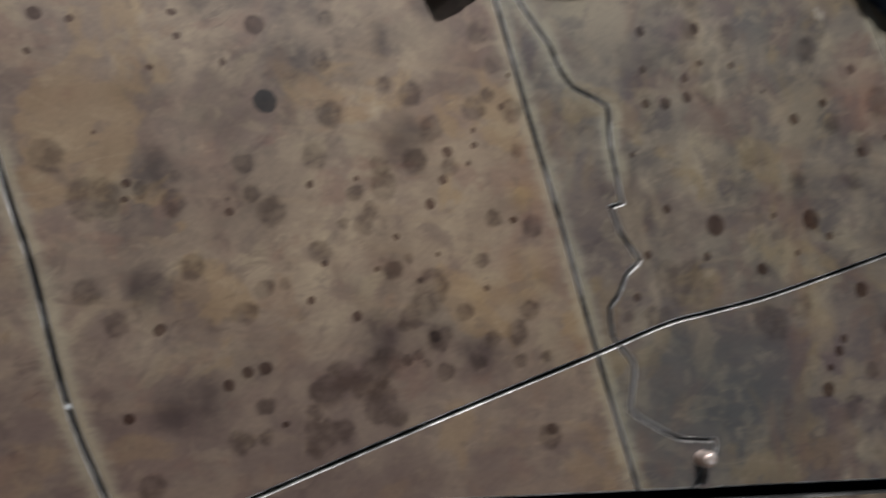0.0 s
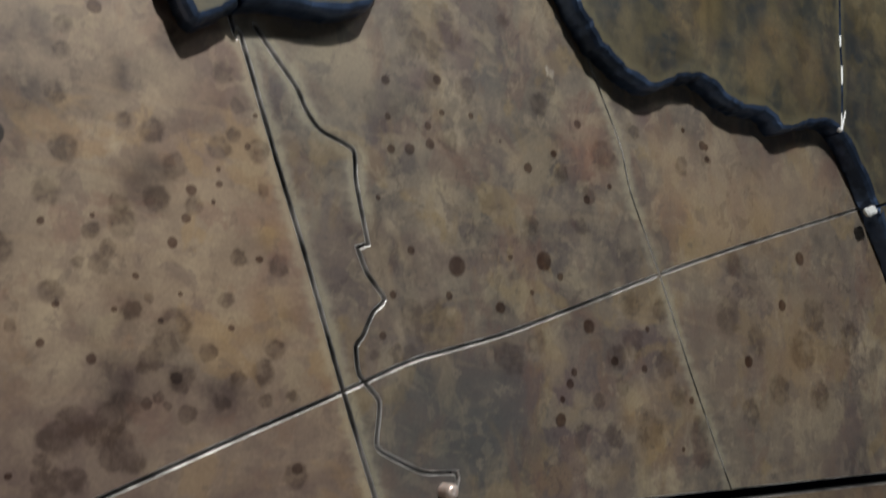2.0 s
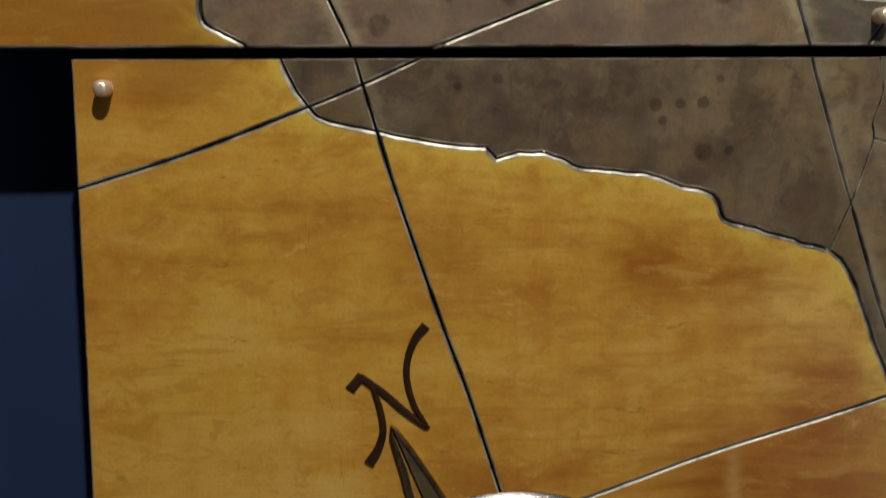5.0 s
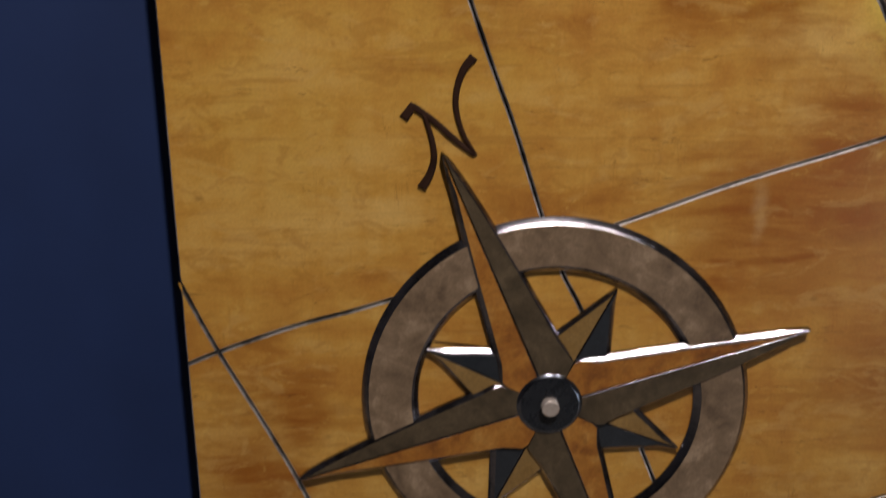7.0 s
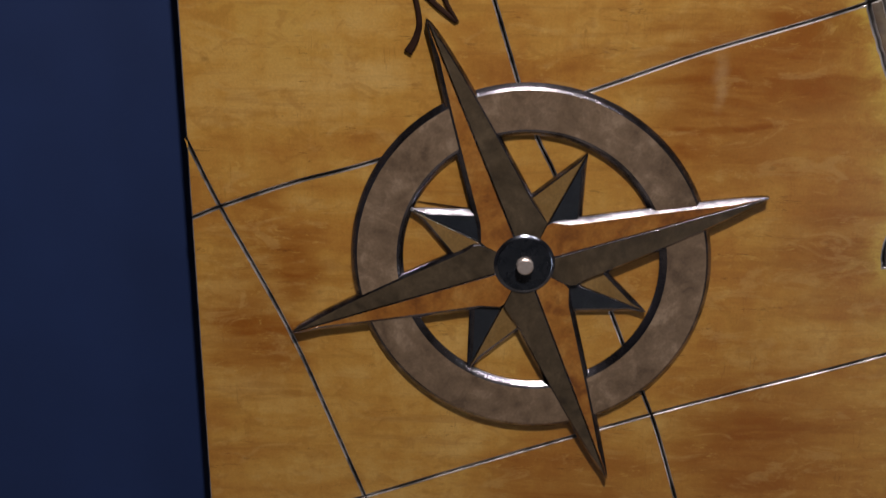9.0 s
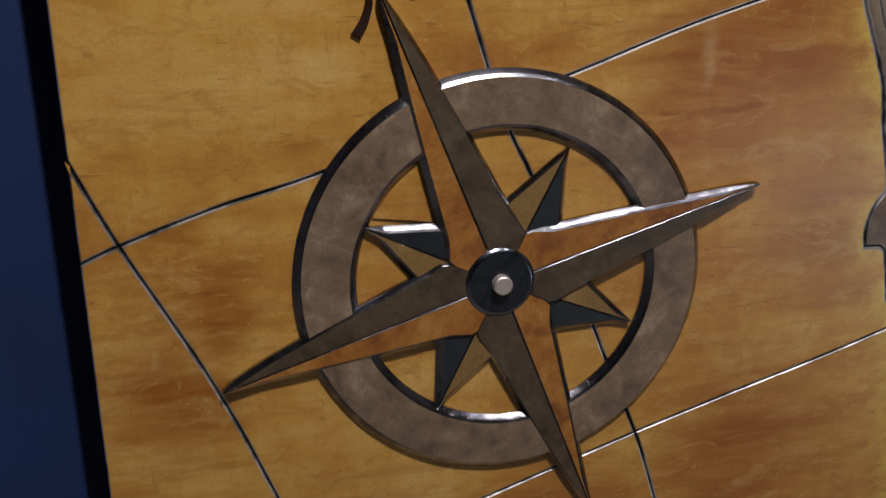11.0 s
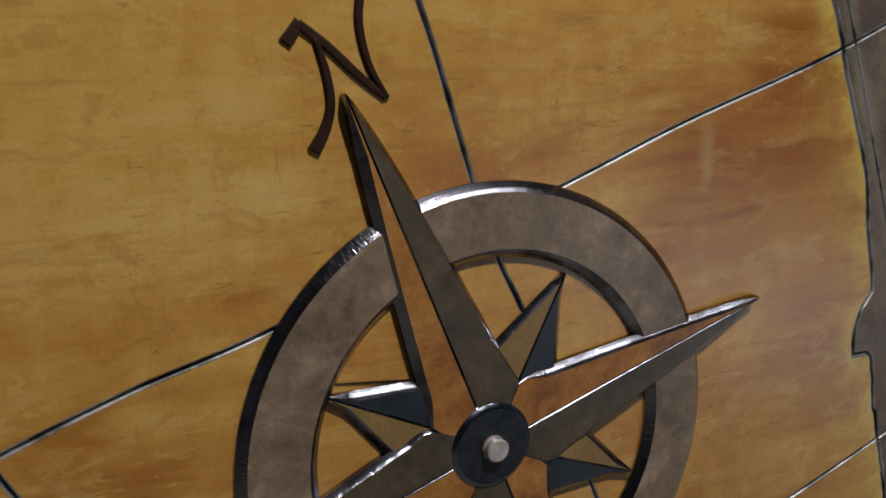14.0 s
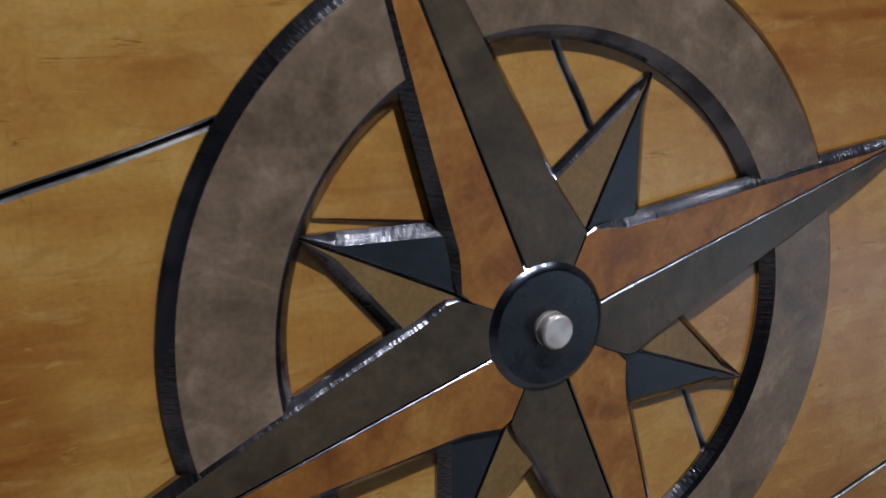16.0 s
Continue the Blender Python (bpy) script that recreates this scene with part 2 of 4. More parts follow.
BLOTS_B = ((-0.053, 0.577, 0.006), (-0.016, 0.611, 0.006), (-0.044, 0.589, 0.005), (-0.033, 0.593, 0.003), (0.008, 0.627, 0.0055),
           (-0.004, 0.626, 0.004), (0.011, 0.635, 0.0048), (0.025, 0.604, 0.0053), (0.034, 0.611, 0.0031), (0.077, 0.613, 0.0045),
           (0.083, 0.637, 0.0048), (0.108, 0.635, 0.0068), (0.058, 0.55, 0.0053), (0.047, 0.554, 0.0028), (0.035, 0.556, 0.0028),
           (0.054, 0.568, 0.0073), (0.042, 0.559, 0.0037), (0.048, 0.596, 0.0098), (0.044, 0.587, 0.0078), (0.068, 0.583, 0.005),
           (0.108, 0.586, 0.006), (0.101, 0.573, 0.0073), (0.086, 0.569, 0.0053), (0.103, 0.557, 0.0043), (0.119, 0.56, 0.004),
           (0.077, 0.556, 0.0053), (-0.04, 0.53, 0.0045), (-0.051, 0.512, 0.0063), (-0.039, 0.514, 0.0045))
CLUSTER = ((0.024, 0.554, 0.0088), (0.018, 0.548, 0.0093), (0.011, 0.542, 0.0078), (-0.001, 0.546, 0.0085), (-0.008, 0.538, 0.0088),
           (-0.014, 0.538, 0.0048), (0.021, 0.534, 0.0093), (0.03, 0.525, 0.0068), (0.019, 0.527, 0.0058), (0.001, 0.518, 0.0068),
           (-0.007, 0.516, 0.0078), (-0.012, 0.51, 0.0065), (-0.015, 0.519, 0.0043), (-0.014, 0.527, 0.0045), (0.037, 0.579, 0.0073),
           (0.033, 0.574, 0.0043), (-0.152, 0.648, 0.0083), (-0.126, 0.63, 0.0098), (-0.133, 0.624, 0.0068), (-0.092, 0.63, 0.006),
           (-0.13, 0.583, 0.0065), (-0.081, 0.6, 0.0055), (-0.115, 0.568, 0.0065), (-0.093, 0.49, 0.0068), (0.123, 0.516, 0.007),
           (-0.134, 0.631, 0.008), (-0.043, 0.63, 0.0071))
CLOUDS = ((-0.083, 0.742, 0.0109), (-0.072, 0.747, 0.0122), (-0.062, 0.748, 0.0119), (-0.038, 0.745, 0.0114), (-0.032, 0.742, 0.0083),
          (-0.044, 0.712, 0.0093), (-0.034, 0.708, 0.0103), (0.028, 0.737, 0.0111), (0.019, 0.731, 0.0098), (0.036, 0.75, 0.0091),
          (0.029, 0.676, 0.011), (-0.102, 0.645, 0.0105), (-0.066, 0.532, 0.0125), (-0.083, 0.529, 0.0108), (-0.049, 0.551, 0.011),
          (0.019, 0.566, 0.0123), (0.051, 0.577, 0.0128), (-0.103, 0.59, 0.0105), (0.076, 0.561, 0.011))
DOTS_R_A = ((0.178, 0.761, 0.0033), (0.218, 0.769, 0.0035), (0.18, 0.737, 0.0024), (0.211, 0.736, 0.0028), (0.183, 0.716, 0.003),
            (0.197, 0.718, 0.0038), (0.213, 0.724, 0.0035), (0.222, 0.747, 0.0023), (0.246, 0.749, 0.0023), (0.344, 0.76, 0.0033),
            (0.32, 0.734, 0.0028), (0.296, 0.72, 0.0038), (0.352, 0.704, 0.0033), (0.486, 0.765, 0.0031), (0.459, 0.775, 0.0023),
            (0.271, 0.735, 0.0013), (0.375, 0.717, 0.0025), (0.174, 0.683, 0.0018), (0.199, 0.652, 0.0028), (0.235, 0.645, 0.0068),
            (0.31, 0.655, 0.0068), (0.28, 0.655, 0.0022))
DOTS_R_B = ((0.325, 0.645, 0.0028), (0.299, 0.632, 0.002), (0.186, 0.623, 0.0025), (0.229, 0.625, 0.0028), (0.271, 0.62, 0.004),
            (0.179, 0.597, 0.0026), (0.352, 0.611, 0.0055), (0.337, 0.578, 0.003), (0.333, 0.57, 0.0035), (0.326, 0.559, 0.0025),
            (0.412, 0.612, 0.0025), (0.408, 0.582, 0.003), (0.459, 0.559, 0.0028), (0.448, 0.522, 0.0021), (0.324, 0.545, 0.0048),
            (0.606, 0.683, 0.006), (0.578, 0.64, 0.005), (0.482, 0.766, 0.0038), (0.487, 0.755, 0.003), (0.377, 0.587, 0.0038),
            (0.53, 0.591, 0.005))
BLOTS_R_A = ((0.227, 0.729, 0.0086), (0.214, 0.767, 0.0063), (0.306, 0.768, 0.0081), (0.354, 0.708, 0.0058), (0.273, 0.822, 0.0066),
             (0.222, 0.813, 0.0094), (0.242, 0.767, 0.0083), (0.486, 0.754, 0.006), (0.456, 0.745, 0.0071), (0.401, 0.764, 0.0068),
             (0.327, 0.72, 0.0068), (0.346, 0.684, 0.0063), (0.298, 0.679, 0.0068), (0.369, 0.74, 0.0116), (0.192, 0.802, 0.0084),
             (0.201, 0.791, 0.0086), (0.213, 0.788, 0.0076), (0.228, 0.801, 0.0086))
BLOTS_R_B = ((0.216, 0.606, 0.016), (0.202, 0.609, 0.0105), (0.283, 0.584, 0.0098), (0.274, 0.589, 0.01), (0.303, 0.597, 0.0088),
             (0.199, 0.584, 0.0065), (0.173, 0.584, 0.004), (0.188, 0.587, 0.005), (0.395, 0.629, 0.0098), (0.426, 0.628, 0.0085),
             (0.379, 0.59, 0.0095), (0.398, 0.604, 0.0088), (0.36, 0.558, 0.0055), (0.377, 0.532, 0.0075), (0.342, 0.53, 0.0052),
             (0.385, 0.569, 0.0063), (0.47, 0.518, 0.01))
FAR_R = ((0.396, 0.6, 0.01), (0.432, 0.588, 0.0115), (0.507, 0.627, 0.0153), (0.542, 0.61, 0.012), (0.468, 0.533, 0.0128),
         (0.517, 0.67, 0.0108), (0.604, 0.603, 0.0171), (0.444, 0.563, 0.0085), (0.569, 0.569, 0.0135), (0.412, 0.538, 0.0135),
         (0.625, 0.564, 0.013), (0.531, 0.55, 0.0105), (0.374, 0.534, 0.0078), (0.344, 0.539, 0.0065), (0.622, 0.633, 0.0161),
         (0.672, 0.615, 0.0155))
BLACK_SPOT = ((-0.049, 0.688, 0.0063),)
DOTS_LOW = ((-0.044, 0.454, 0.0028), (-0.019, 0.459, 0.0034), (0.083, 0.444, 0.0042), (0.099, 0.445, 0.0034), (0.114, 0.446, 0.0040),
            (0.088, 0.434, 0.0030), (0.116, 0.414, 0.0056), (0.133, 0.416, 0.0032), (0.302, 0.459, 0.0045), (0.346, 0.422, 0.0030),
            (0.311, 0.332, 0.0030), (0.274, 0.41, 0.0038), (0.124, 0.461, 0.0026))
BLOTS_LOW = ((0.121, 0.416, 0.011), (0.045, 0.447, 0.0138), (0.147, 0.443, 0.0153), (0.205, 0.456, 0.012), (0.241, 0.439, 0.0125),
             (0.36, 0.386, 0.0158), (0.391, 0.433, 0.0163), (0.414, 0.407, 0.0148), (0.329, 0.396, 0.011), (0.014, 0.449, 0.0098),
             (0.062, 0.46, 0.0103), (0.312, 0.441, 0.0115))
TAN = ((0.36, (0.106, 0.079, 0.064)), (0.45, (0.202, 0.147, 0.107)), (0.53, (0.284, 0.209, 0.145)), (0.62, (0.41, 0.315, 0.208)))
EARTH = ((0.36, (0.062, 0.055, 0.053)), (0.45, (0.129, 0.108, 0.091)), (0.53, (0.199, 0.163, 0.124)), (0.62, (0.355, 0.290, 0.203)))
UMBER = ((0.36, (0.052, 0.039, 0.032)), (0.45, (0.100, 0.073, 0.054)), (0.53, (0.144, 0.104, 0.072)), (0.62, (0.22, 0.158, 0.100)))
BROWN = ((0.36, (0.063, 0.049, 0.043)), (0.45, (0.124, 0.094, 0.070)), (0.53, (0.180, 0.136, 0.095)), (0.62, (0.29, 0.22, 0.145)))
MOSS = ((0.36, (0.013, 0.018, 0.021)), (0.45, (0.039, 0.041, 0.036)), (0.53, (0.078, 0.068, 0.044)), (0.62, (0.16, 0.128, 0.070)))
OCHRE, MAUVE, RUST = (0.30, 0.185, 0.072), (0.135, 0.098, 0.092), (0.25, 0.135, 0.095)
PALE, BLUISH, NIGHT = (0.40, 0.325, 0.225), (0.080, 0.078, 0.077), (0.018, 0.024, 0.032)

M_UPPER = patina("tan_patina", TAN, DOTS_A + DOTS_B, BLOTS_A + BLOTS_B + CLUSTER, CLOUDS, BLACK_SPOT,
                 ((OCHRE, 0.5, ((0.103, 0.605, 0.0138), (0.091, 0.593, 0.011), (0.075, 0.595, 0.0088), (0.104, 0.653, 0.0095))), (PALE, 0.35, ((0.057, 0.583, 0.0098), (0.069, 0.571, 0.0097), (0.108, 0.619, 0.007), (0.007, 0.6, 0.008), (-0.082, 0.755, 0.0134), (-0.004, 0.674, 0.0146), (-0.093, 0.667, 0.011))),
                  (MAUVE, 0.5, ((-0.16, 0.60, 0.06), (-0.12, 0.53, 0.07), (0.02, 0.52, 0.05), (0.07, 0.50, 0.06), (-0.17, 0.70, 0.05), (0.12, 0.51, 0.04), (-0.04, 0.48, 0.06), (-0.19, 0.53, 0.04)))),
                 (((0.140, 0.092, 0.080), 0.6, ((-0.15, 0.50, 0.06), (-0.06, 0.49, 0.06), (0.03, 0.49, 0.055), (0.11, 0.50, 0.05), (0.06, 0.54, 0.03), (-0.02, 0.54, 0.04))),))
M_UPPER_RIGHT = patina("earth_patina", EARTH, DOTS_R_A + DOTS_R_B, BLOTS_R_A + BLOTS_R_B + FAR_R, (), (),
                       ((MAUVE, 1.0, ((0.228, 0.799, 0.0202), (0.244, 0.78, 0.0146), (0.204, 0.768, 0.0111), (0.417, 0.775, 0.0139), (0.421, 0.617, 0.0233), (0.442, 0.64, 0.0138), (0.33, 0.55, 0.05), (0.42, 0.6, 0.04))), (RUST, 0.75, ((0.355, 0.746, 0.0229), (0.458, 0.701, 0.0123), (0.434, 0.707, 0.0106))),
                        (OCHRE, 0.6, ((0.5, 0.696, 0.0186), (0.427, 0.564, 0.0133), (0.4, 0.553, 0.016), (0.421, 0.529, 0.0193), (0.485, 0.673, 0.0146), (0.46, 0.7, 0.03), (0.55, 0.72, 0.03), (0.6, 0.6, 0.04))), (PALE, 0.5, ((0.152, 0.771, 0.0207), (0.184, 0.67, 0.0065), (0.219, 0.684, 0.0166), (0.448, 0.744, 0.0216), (0.503, 0.758, 0.0189), (0.41, 0.619, 0.0085), (0.394, 0.591, 0.007), (0.5, 0.72, 0.03), (0.58, 0.74, 0.03))),
                        ((0.62, 0.60, 0.57), 0.9, ((0.316, 0.795, 0.0022), (0.321, 0.794, 0.0018), (0.306, 0.871, 0.004))), (BLUISH, 1.0, ((0.25, 0.538, 0.045), (0.222, 0.52, 0.035), (0.285, 0.52, 0.03), (0.205, 0.563, 0.0155), (0.259, 0.778, 0.0118)))),
                       ((BLUISH, 0.52, ((0.205, 0.555, 0.022), (0.235, 0.54, 0.035), (0.225, 0.515, 0.03), (0.27, 0.545, 0.03), (0.195, 0.53, 0.022))),
                        ((0.27, 0.198, 0.138), 0.55, ((0.455, 0.735, 0.035), (0.515, 0.73, 0.045), (0.575, 0.725, 0.04), (0.49, 0.69, 0.02), (0.63, 0.75, 0.03))),
                        ((0.20, 0.155, 0.115), 0.45, ((0.50, 0.60, 0.05), (0.58, 0.62, 0.05), (0.65, 0.64, 0.05), (0.44, 0.57, 0.03), (0.60, 0.55, 0.05)))), wild=1.15, drips=0.7, blur=0.016, ease=0.75)
M_LOWER = patina("umber_patina", UMBER, DOTS_LOW, BLOTS_LOW, (), (),
                 (((0.15, 0.10, 0.055), 0.4, ((0.15, 0.44, 0.03), (0.26, 0.36, 0.02))), ((0.075, 0.068, 0.062), 0.6, ((0.25, 0.45, 0.03), (0.19, 0.37, 0.025), (0.14, 0.41, 0.02)))), wild=1.15, drips=0.6, depth=0.62, blur=0.014, ease=0.9)
M_LOWER_RIGHT = patina("brown_patina", BROWN, DOTS_LOW, BLOTS_LOW, (), (),
                       (((0.20, 0.14, 0.07), 0.4, ((0.42, 0.42, 0.03), (0.38, 0.36, 0.02))), ((0.092, 0.088, 0.080), 0.6, ((0.25, 0.45, 0.03), (0.33, 0.44, 0.03))),
                        ((0.085, 0.055, 0.045), 0.6, ((0.45, 0.36, 0.03), (0.30, 0.38, 0.02), (0.40, 0.35, 0.02)))), wild=1.15, drips=0.7, depth=0.62, blur=0.014, ease=0.9)
M_MOSS = patina("dark_moss_patina", MOSS, (), (), (), (),
                (((0.19, 0.12, 0.05), 0.6, ((0.46, 0.87, 0.025), (0.60, 0.85, 0.03), (0.53, 0.84, 0.02), (0.56, 0.87, 0.02), (0.44, 0.855, 0.015))),
                 (NIGHT, 1.0, ((0.13, 0.83, 0.06), (0.38, 0.86, 0.04), (0.68, 0.86, 0.03), (0.42, 0.83, 0.02), (0.49, 0.86, 0.012), (0.495, 0.88, 0.012), (0.51, 0.895, 0.012), (0.53, 0.89, 0.012)))),
                speckle=1.0, wild=0.9, drips=0.6, halo=0.4)


def amber():
    """Amber dye over brushed metal, streaked sideways."""
    n = Nodes("amber_dye")
    p = n.place()
    streak = n.noise(n.place((7, 7, 40)), 1.0, 7.0, 0.65, 0.3)
    broad = n.noise(n.place((4, 4, 8)), 1.0, 5.0, 0.55, 0.5)
    blot = n.noise(n.place((1, 1, 1.3)), 34.0, 7.0, 0.7, 0.5)
    v = n.math("ADD", n.math("ADD", n.math("MULTIPLY", streak, 0.22), n.math("MULTIPLY", broad, 0.48)), n.math("ADD", n.math("MULTIPLY", blot, 0.18), n.math("MULTIPLY", n.noise(n.place((55, 55, 16)), 1.0, 5.0, 0.6, 0.4), 0.12)))
    col = n.ramp(v, ((0.38, (0.37, 0.142, 0.024)), (0.455, (0.51, 0.236, 0.041)), (0.52, (0.595, 0.316, 0.060)), (0.61, (0.71, 0.44, 0.125))))
    flat = n.put("ShaderNodeVectorMath", {0: p, 1: (1, 0, 1)}, operation="MULTIPLY").outputs[0]
    wob = n.put("ShaderNodeTexNoise", {"Vector": n.place((1, 1, 2.5)), "Scale": 22.0, "Detail": 5.0}).outputs["Color"]
    wob = n.put("ShaderNodeVectorMath", {0: n.put("ShaderNodeVectorMath", {0: wob, 1: (0.5, 0.5, 0.5)}, operation="SUBTRACT").outputs[0], 1: (0.10, 0, 0.04)}, operation="MULTIPLY").outputs[0]
    at = n.put("ShaderNodeVectorMath", {0: flat, 1: wob}, operation="ADD").outputs[0]
    deep = stain_mask(n, at, ((0.15, 0.335, 0.03), (0.09, 0.34, 0.025), (0.22, 0.19, 0.06), (0.27, 0.05, 0.05), (0.215, 0.245, 0.045), (-0.23, -0.03, 0.04),
                              (0.22, -0.13, 0.07), (-0.20, 0.03, 0.03), (-0.06, 0.345, 0.02), (0.05, -0.20, 0.06), (0.15, 0.18, 0.05), (0.18, 0.15, 0.045), (0.13, 0.205, 0.03), (0.24, 0.31, 0.02), (-0.24, 0.50, 0.05), (-0.28, 0.52, 0.06), (-0.32, 0.50, 0.06), (-0.20, 0.48, 0.03),
                              (0.207, 0.200, 0.035), (0.132, 0.140, 0.014), (-0.212, 0.088, 0.014)), 0.9)
    col = n.mix(n.math("MULTIPLY", deep, n.range(streak, 0.42, 0.56, 1.0, 0.6)), col, (0.33, 0.108, 0.010))
    sunny = stain_mask(n, at, ((-0.19, 0.36, 0.07), (-0.08, 0.31, 0.06), (-0.20, 0.26, 0.06), (0.05, 0.38, 0.03), (-0.17, 0.44, 0.04)), 0.9)
    col = n.mix(n.math("MULTIPLY", sunny, n.range(blot, 0.35, 0.62, 0.2, 0.6)), col, (0.60, 0.36, 0.065))
    # Pale upright streak: a reflection painted into the dye colour.
    sheen = n.put("ShaderNodeVectorMath", {0: n.mix(0.15, flat, at), 1: (2.6, 1, 0.8)}, operation="MULTIPLY").outputs[0]
    sheen = stain_mask(n, sheen, ((0.388, 0.156, 0.012), (0.390, 0.144, 0.010)), 0.9)
    col = n.mix(n.math("MULTIPLY", sheen, 0.38), col, (0.62, 0.43, 0.20))
    crack = n.noise(n.place((60, 60, 150)), 1.0, 6.0, 0.7, 1.5)
    where = n.range(n.noise(p, 16.0, 2.0), 0.48, 0.58)
    col = n.mix(n.math("MULTIPLY", n.range(crack, 0.585, 0.645, 0, 0.22), where), col, (0.24, 0.085, 0.012))
    col = n.mix(n.math("MULTIPLY", n.range(n.noise(n.place((50, 50, 130)), 1.0, 6.0, 0.7, 1.0), 0.59, 0.63, 0, 0.35), n.range(n.noise(p, 11.0, 2.0), 0.46, 0.56)), col, (0.72, 0.47, 0.12))
    seam = n.noise(n.place((9, 9, 95)), 1.0, 4.0, 0.6, 0.5)
    seam = n.range(n.math("ABSOLUTE", n.math("SUBTRACT", seam, 0.5)), 0.0, 0.012, 1.0, 0.0)
    some = n.math("MULTIPLY", n.range(n.noise(n.place((26, 26, 60)), 1.0, 3.0, 0.6), 0.55, 0.62), n.range(n.noise(p, 9.0, 2.0), 0.42, 0.54, 0.15, 1.0))
    col = n.mix(n.math("MULTIPLY", n.math("MULTIPLY", seam, some), 0.65), col, (0.15, 0.048, 0.010))
    line = n.range(n.math("ABSOLUTE", n.math("SUBTRACT", n.noise(n.place((170, 170, 12)), 1.0, 2.0, 0.5), 0.5)), 0.0, 0.010, 1.0, 0.0)
    col = n.mix(n.math("MULTIPLY", n.math("MULTIPLY", line, n.range(n.noise(n.place((30, 30, 12)), 1.0, 2.0), 0.58, 0.66)), 0.35), col, (0.20, 0.075, 0.014))
    haze = n.noise(n.place((18, 18, 48)), 1.0, 6.0, 0.7, 1.2)
    col = n.mix(n.range(haze, 0.53, 0.64, 0, 0.32), col, (0.67, 0.43, 0.14))
    col = n.mix(n.range(n.noise(n.place((34, 34, 60)), 1.0, 5.0, 0.6, 1.0), 0.53, 0.64, 0, 0.35), col, (0.40, 0.175, 0.026))
    col = n.mix(n.range(n.noise(n.place((6, 6, 75)), 1.0, 5.0, 0.65, 0.4), 0.53, 0.64, 0, 0.32), col, (0.36, 0.15, 0.025))
    mark = n.put("ShaderNodeTexVoronoi", {"Vector": n.place((70, 70, 110)), "Scale": 0.5}, feature="F1")
    rnd = n.put("ShaderNodeSeparateColor", {0: mark.outputs["Color"]}).outputs[0]
    pit = n.math("MULTIPLY", n.range(mark.outputs["Distance"], 0.16, 0.04), n.range(rnd, 0.90, 0.94, 0, 0.25))
    col = n.mix(pit, col, (0.10, 0.035, 0.008))
    rim = n.put("ShaderNodeVertexColor", layer="rim")
    edge = n.math("MULTIPLY", rim.outputs["Color"], n.range(blot, 0.38, 0.60, 0.2, 1.0))
    col = n.mix(edge, col, (0.72, 0.53, 0.10))
    dull = stain_mask(n, at, ((-0.24, 0.505, 0.05), (-0.30, 0.52, 0.07), (-0.22, 0.475, 0.035), (-0.36, 0.50, 0.07)), 0.8)
    col = n.mix(n.math("MULTIPLY", dull, n.range(broad, 0.38, 0.62, 0.62, 0.42)), col, (0.34, 0.165, 0.034))
    scratch = n.noise(n.place((14, 14, 900)), 1.0, 3.0, 0.6)
    grain = n.noise(p, 500.0, 2.0, 0.6)
    col = n.mix(0.18, col, n.range(grain, 0.3, 0.7, 0.65, 1.25), "MULTIPLY")
    h = n.math("ADD", n.math("MULTIPLY", scratch, 0.3), blot)
    return n.done(col, n.range(streak, 0.3, 0.7, 0.34, 0.46), n.bump(h, 0.12, 0.0006), coat=0.6, coat_rough=0.27)


M_GOLD = amber()


def swirled(name, tones, rough, scale=22.0, warp=1.8, coat=0.22):
    """Dyed metal with swirling clouds, small blots and fine grain."""
    n = Nodes(name)
    p = n.place()
    a, b = n.noise(p, scale, 5.0, 0.55, warp), n.noise(p, scale * 3.2, 4.0, 0.55, 0.8)
    col = n.ramp(n.math("ADD", n.math("MULTIPLY", a, 0.6), n.math("MULTIPLY", b, 0.4)), tones)
    moved = n.put("ShaderNodeVectorMath", {0: p, 1: (5.3, 0, 2.9)}, operation="ADD").outputs[0]
    col = n.mix(n.range(n.noise(moved, scale * 1.5, 4.0, 0.55, 1.2), 0.55, 0.62, 0, 0.4), col, tones[1][1])
    moved = n.put("ShaderNodeVectorMath", {0: p, 1: (1.3, 0, 8.9)}, operation="ADD").outputs[0]
    col = n.mix(n.range(n.noise(moved, scale * 2.6, 4.0, 0.6, 1.2), 0.58, 0.66, 0, 0.3), col, tones[3][1])
    col = n.mix(n.range(n.noise(moved, scale * 4.0, 4.0, 0.6, 0.5), 0.60, 0.66, 0, 0.35), col, tones[0][1])
    g = n.noise(p, 450.0, 2.0)
    col = n.mix(0.3, col, n.range(g, 0.3, 0.7, 0.6, 1.25), "MULTIPLY")
    return n.done(col, n.range(b, 0.3, 0.7, rough - 0.05, rough + 0.1), n.bump(n.math("ADD", a, b), 0.14, 0.0006), coat=coat, coat_rough=0.25)


def bronze(name, lo, hi, rough, coat=0.2):
    mid = tuple((u + v) / 2 for u, v in zip(lo, hi))
    return swirled(name, ((0.38, lo), (0.47, mid), (0.54, tuple(0.8 * c for c in hi)), (0.62, hi)), rough, 26.0, 1.0, coat)


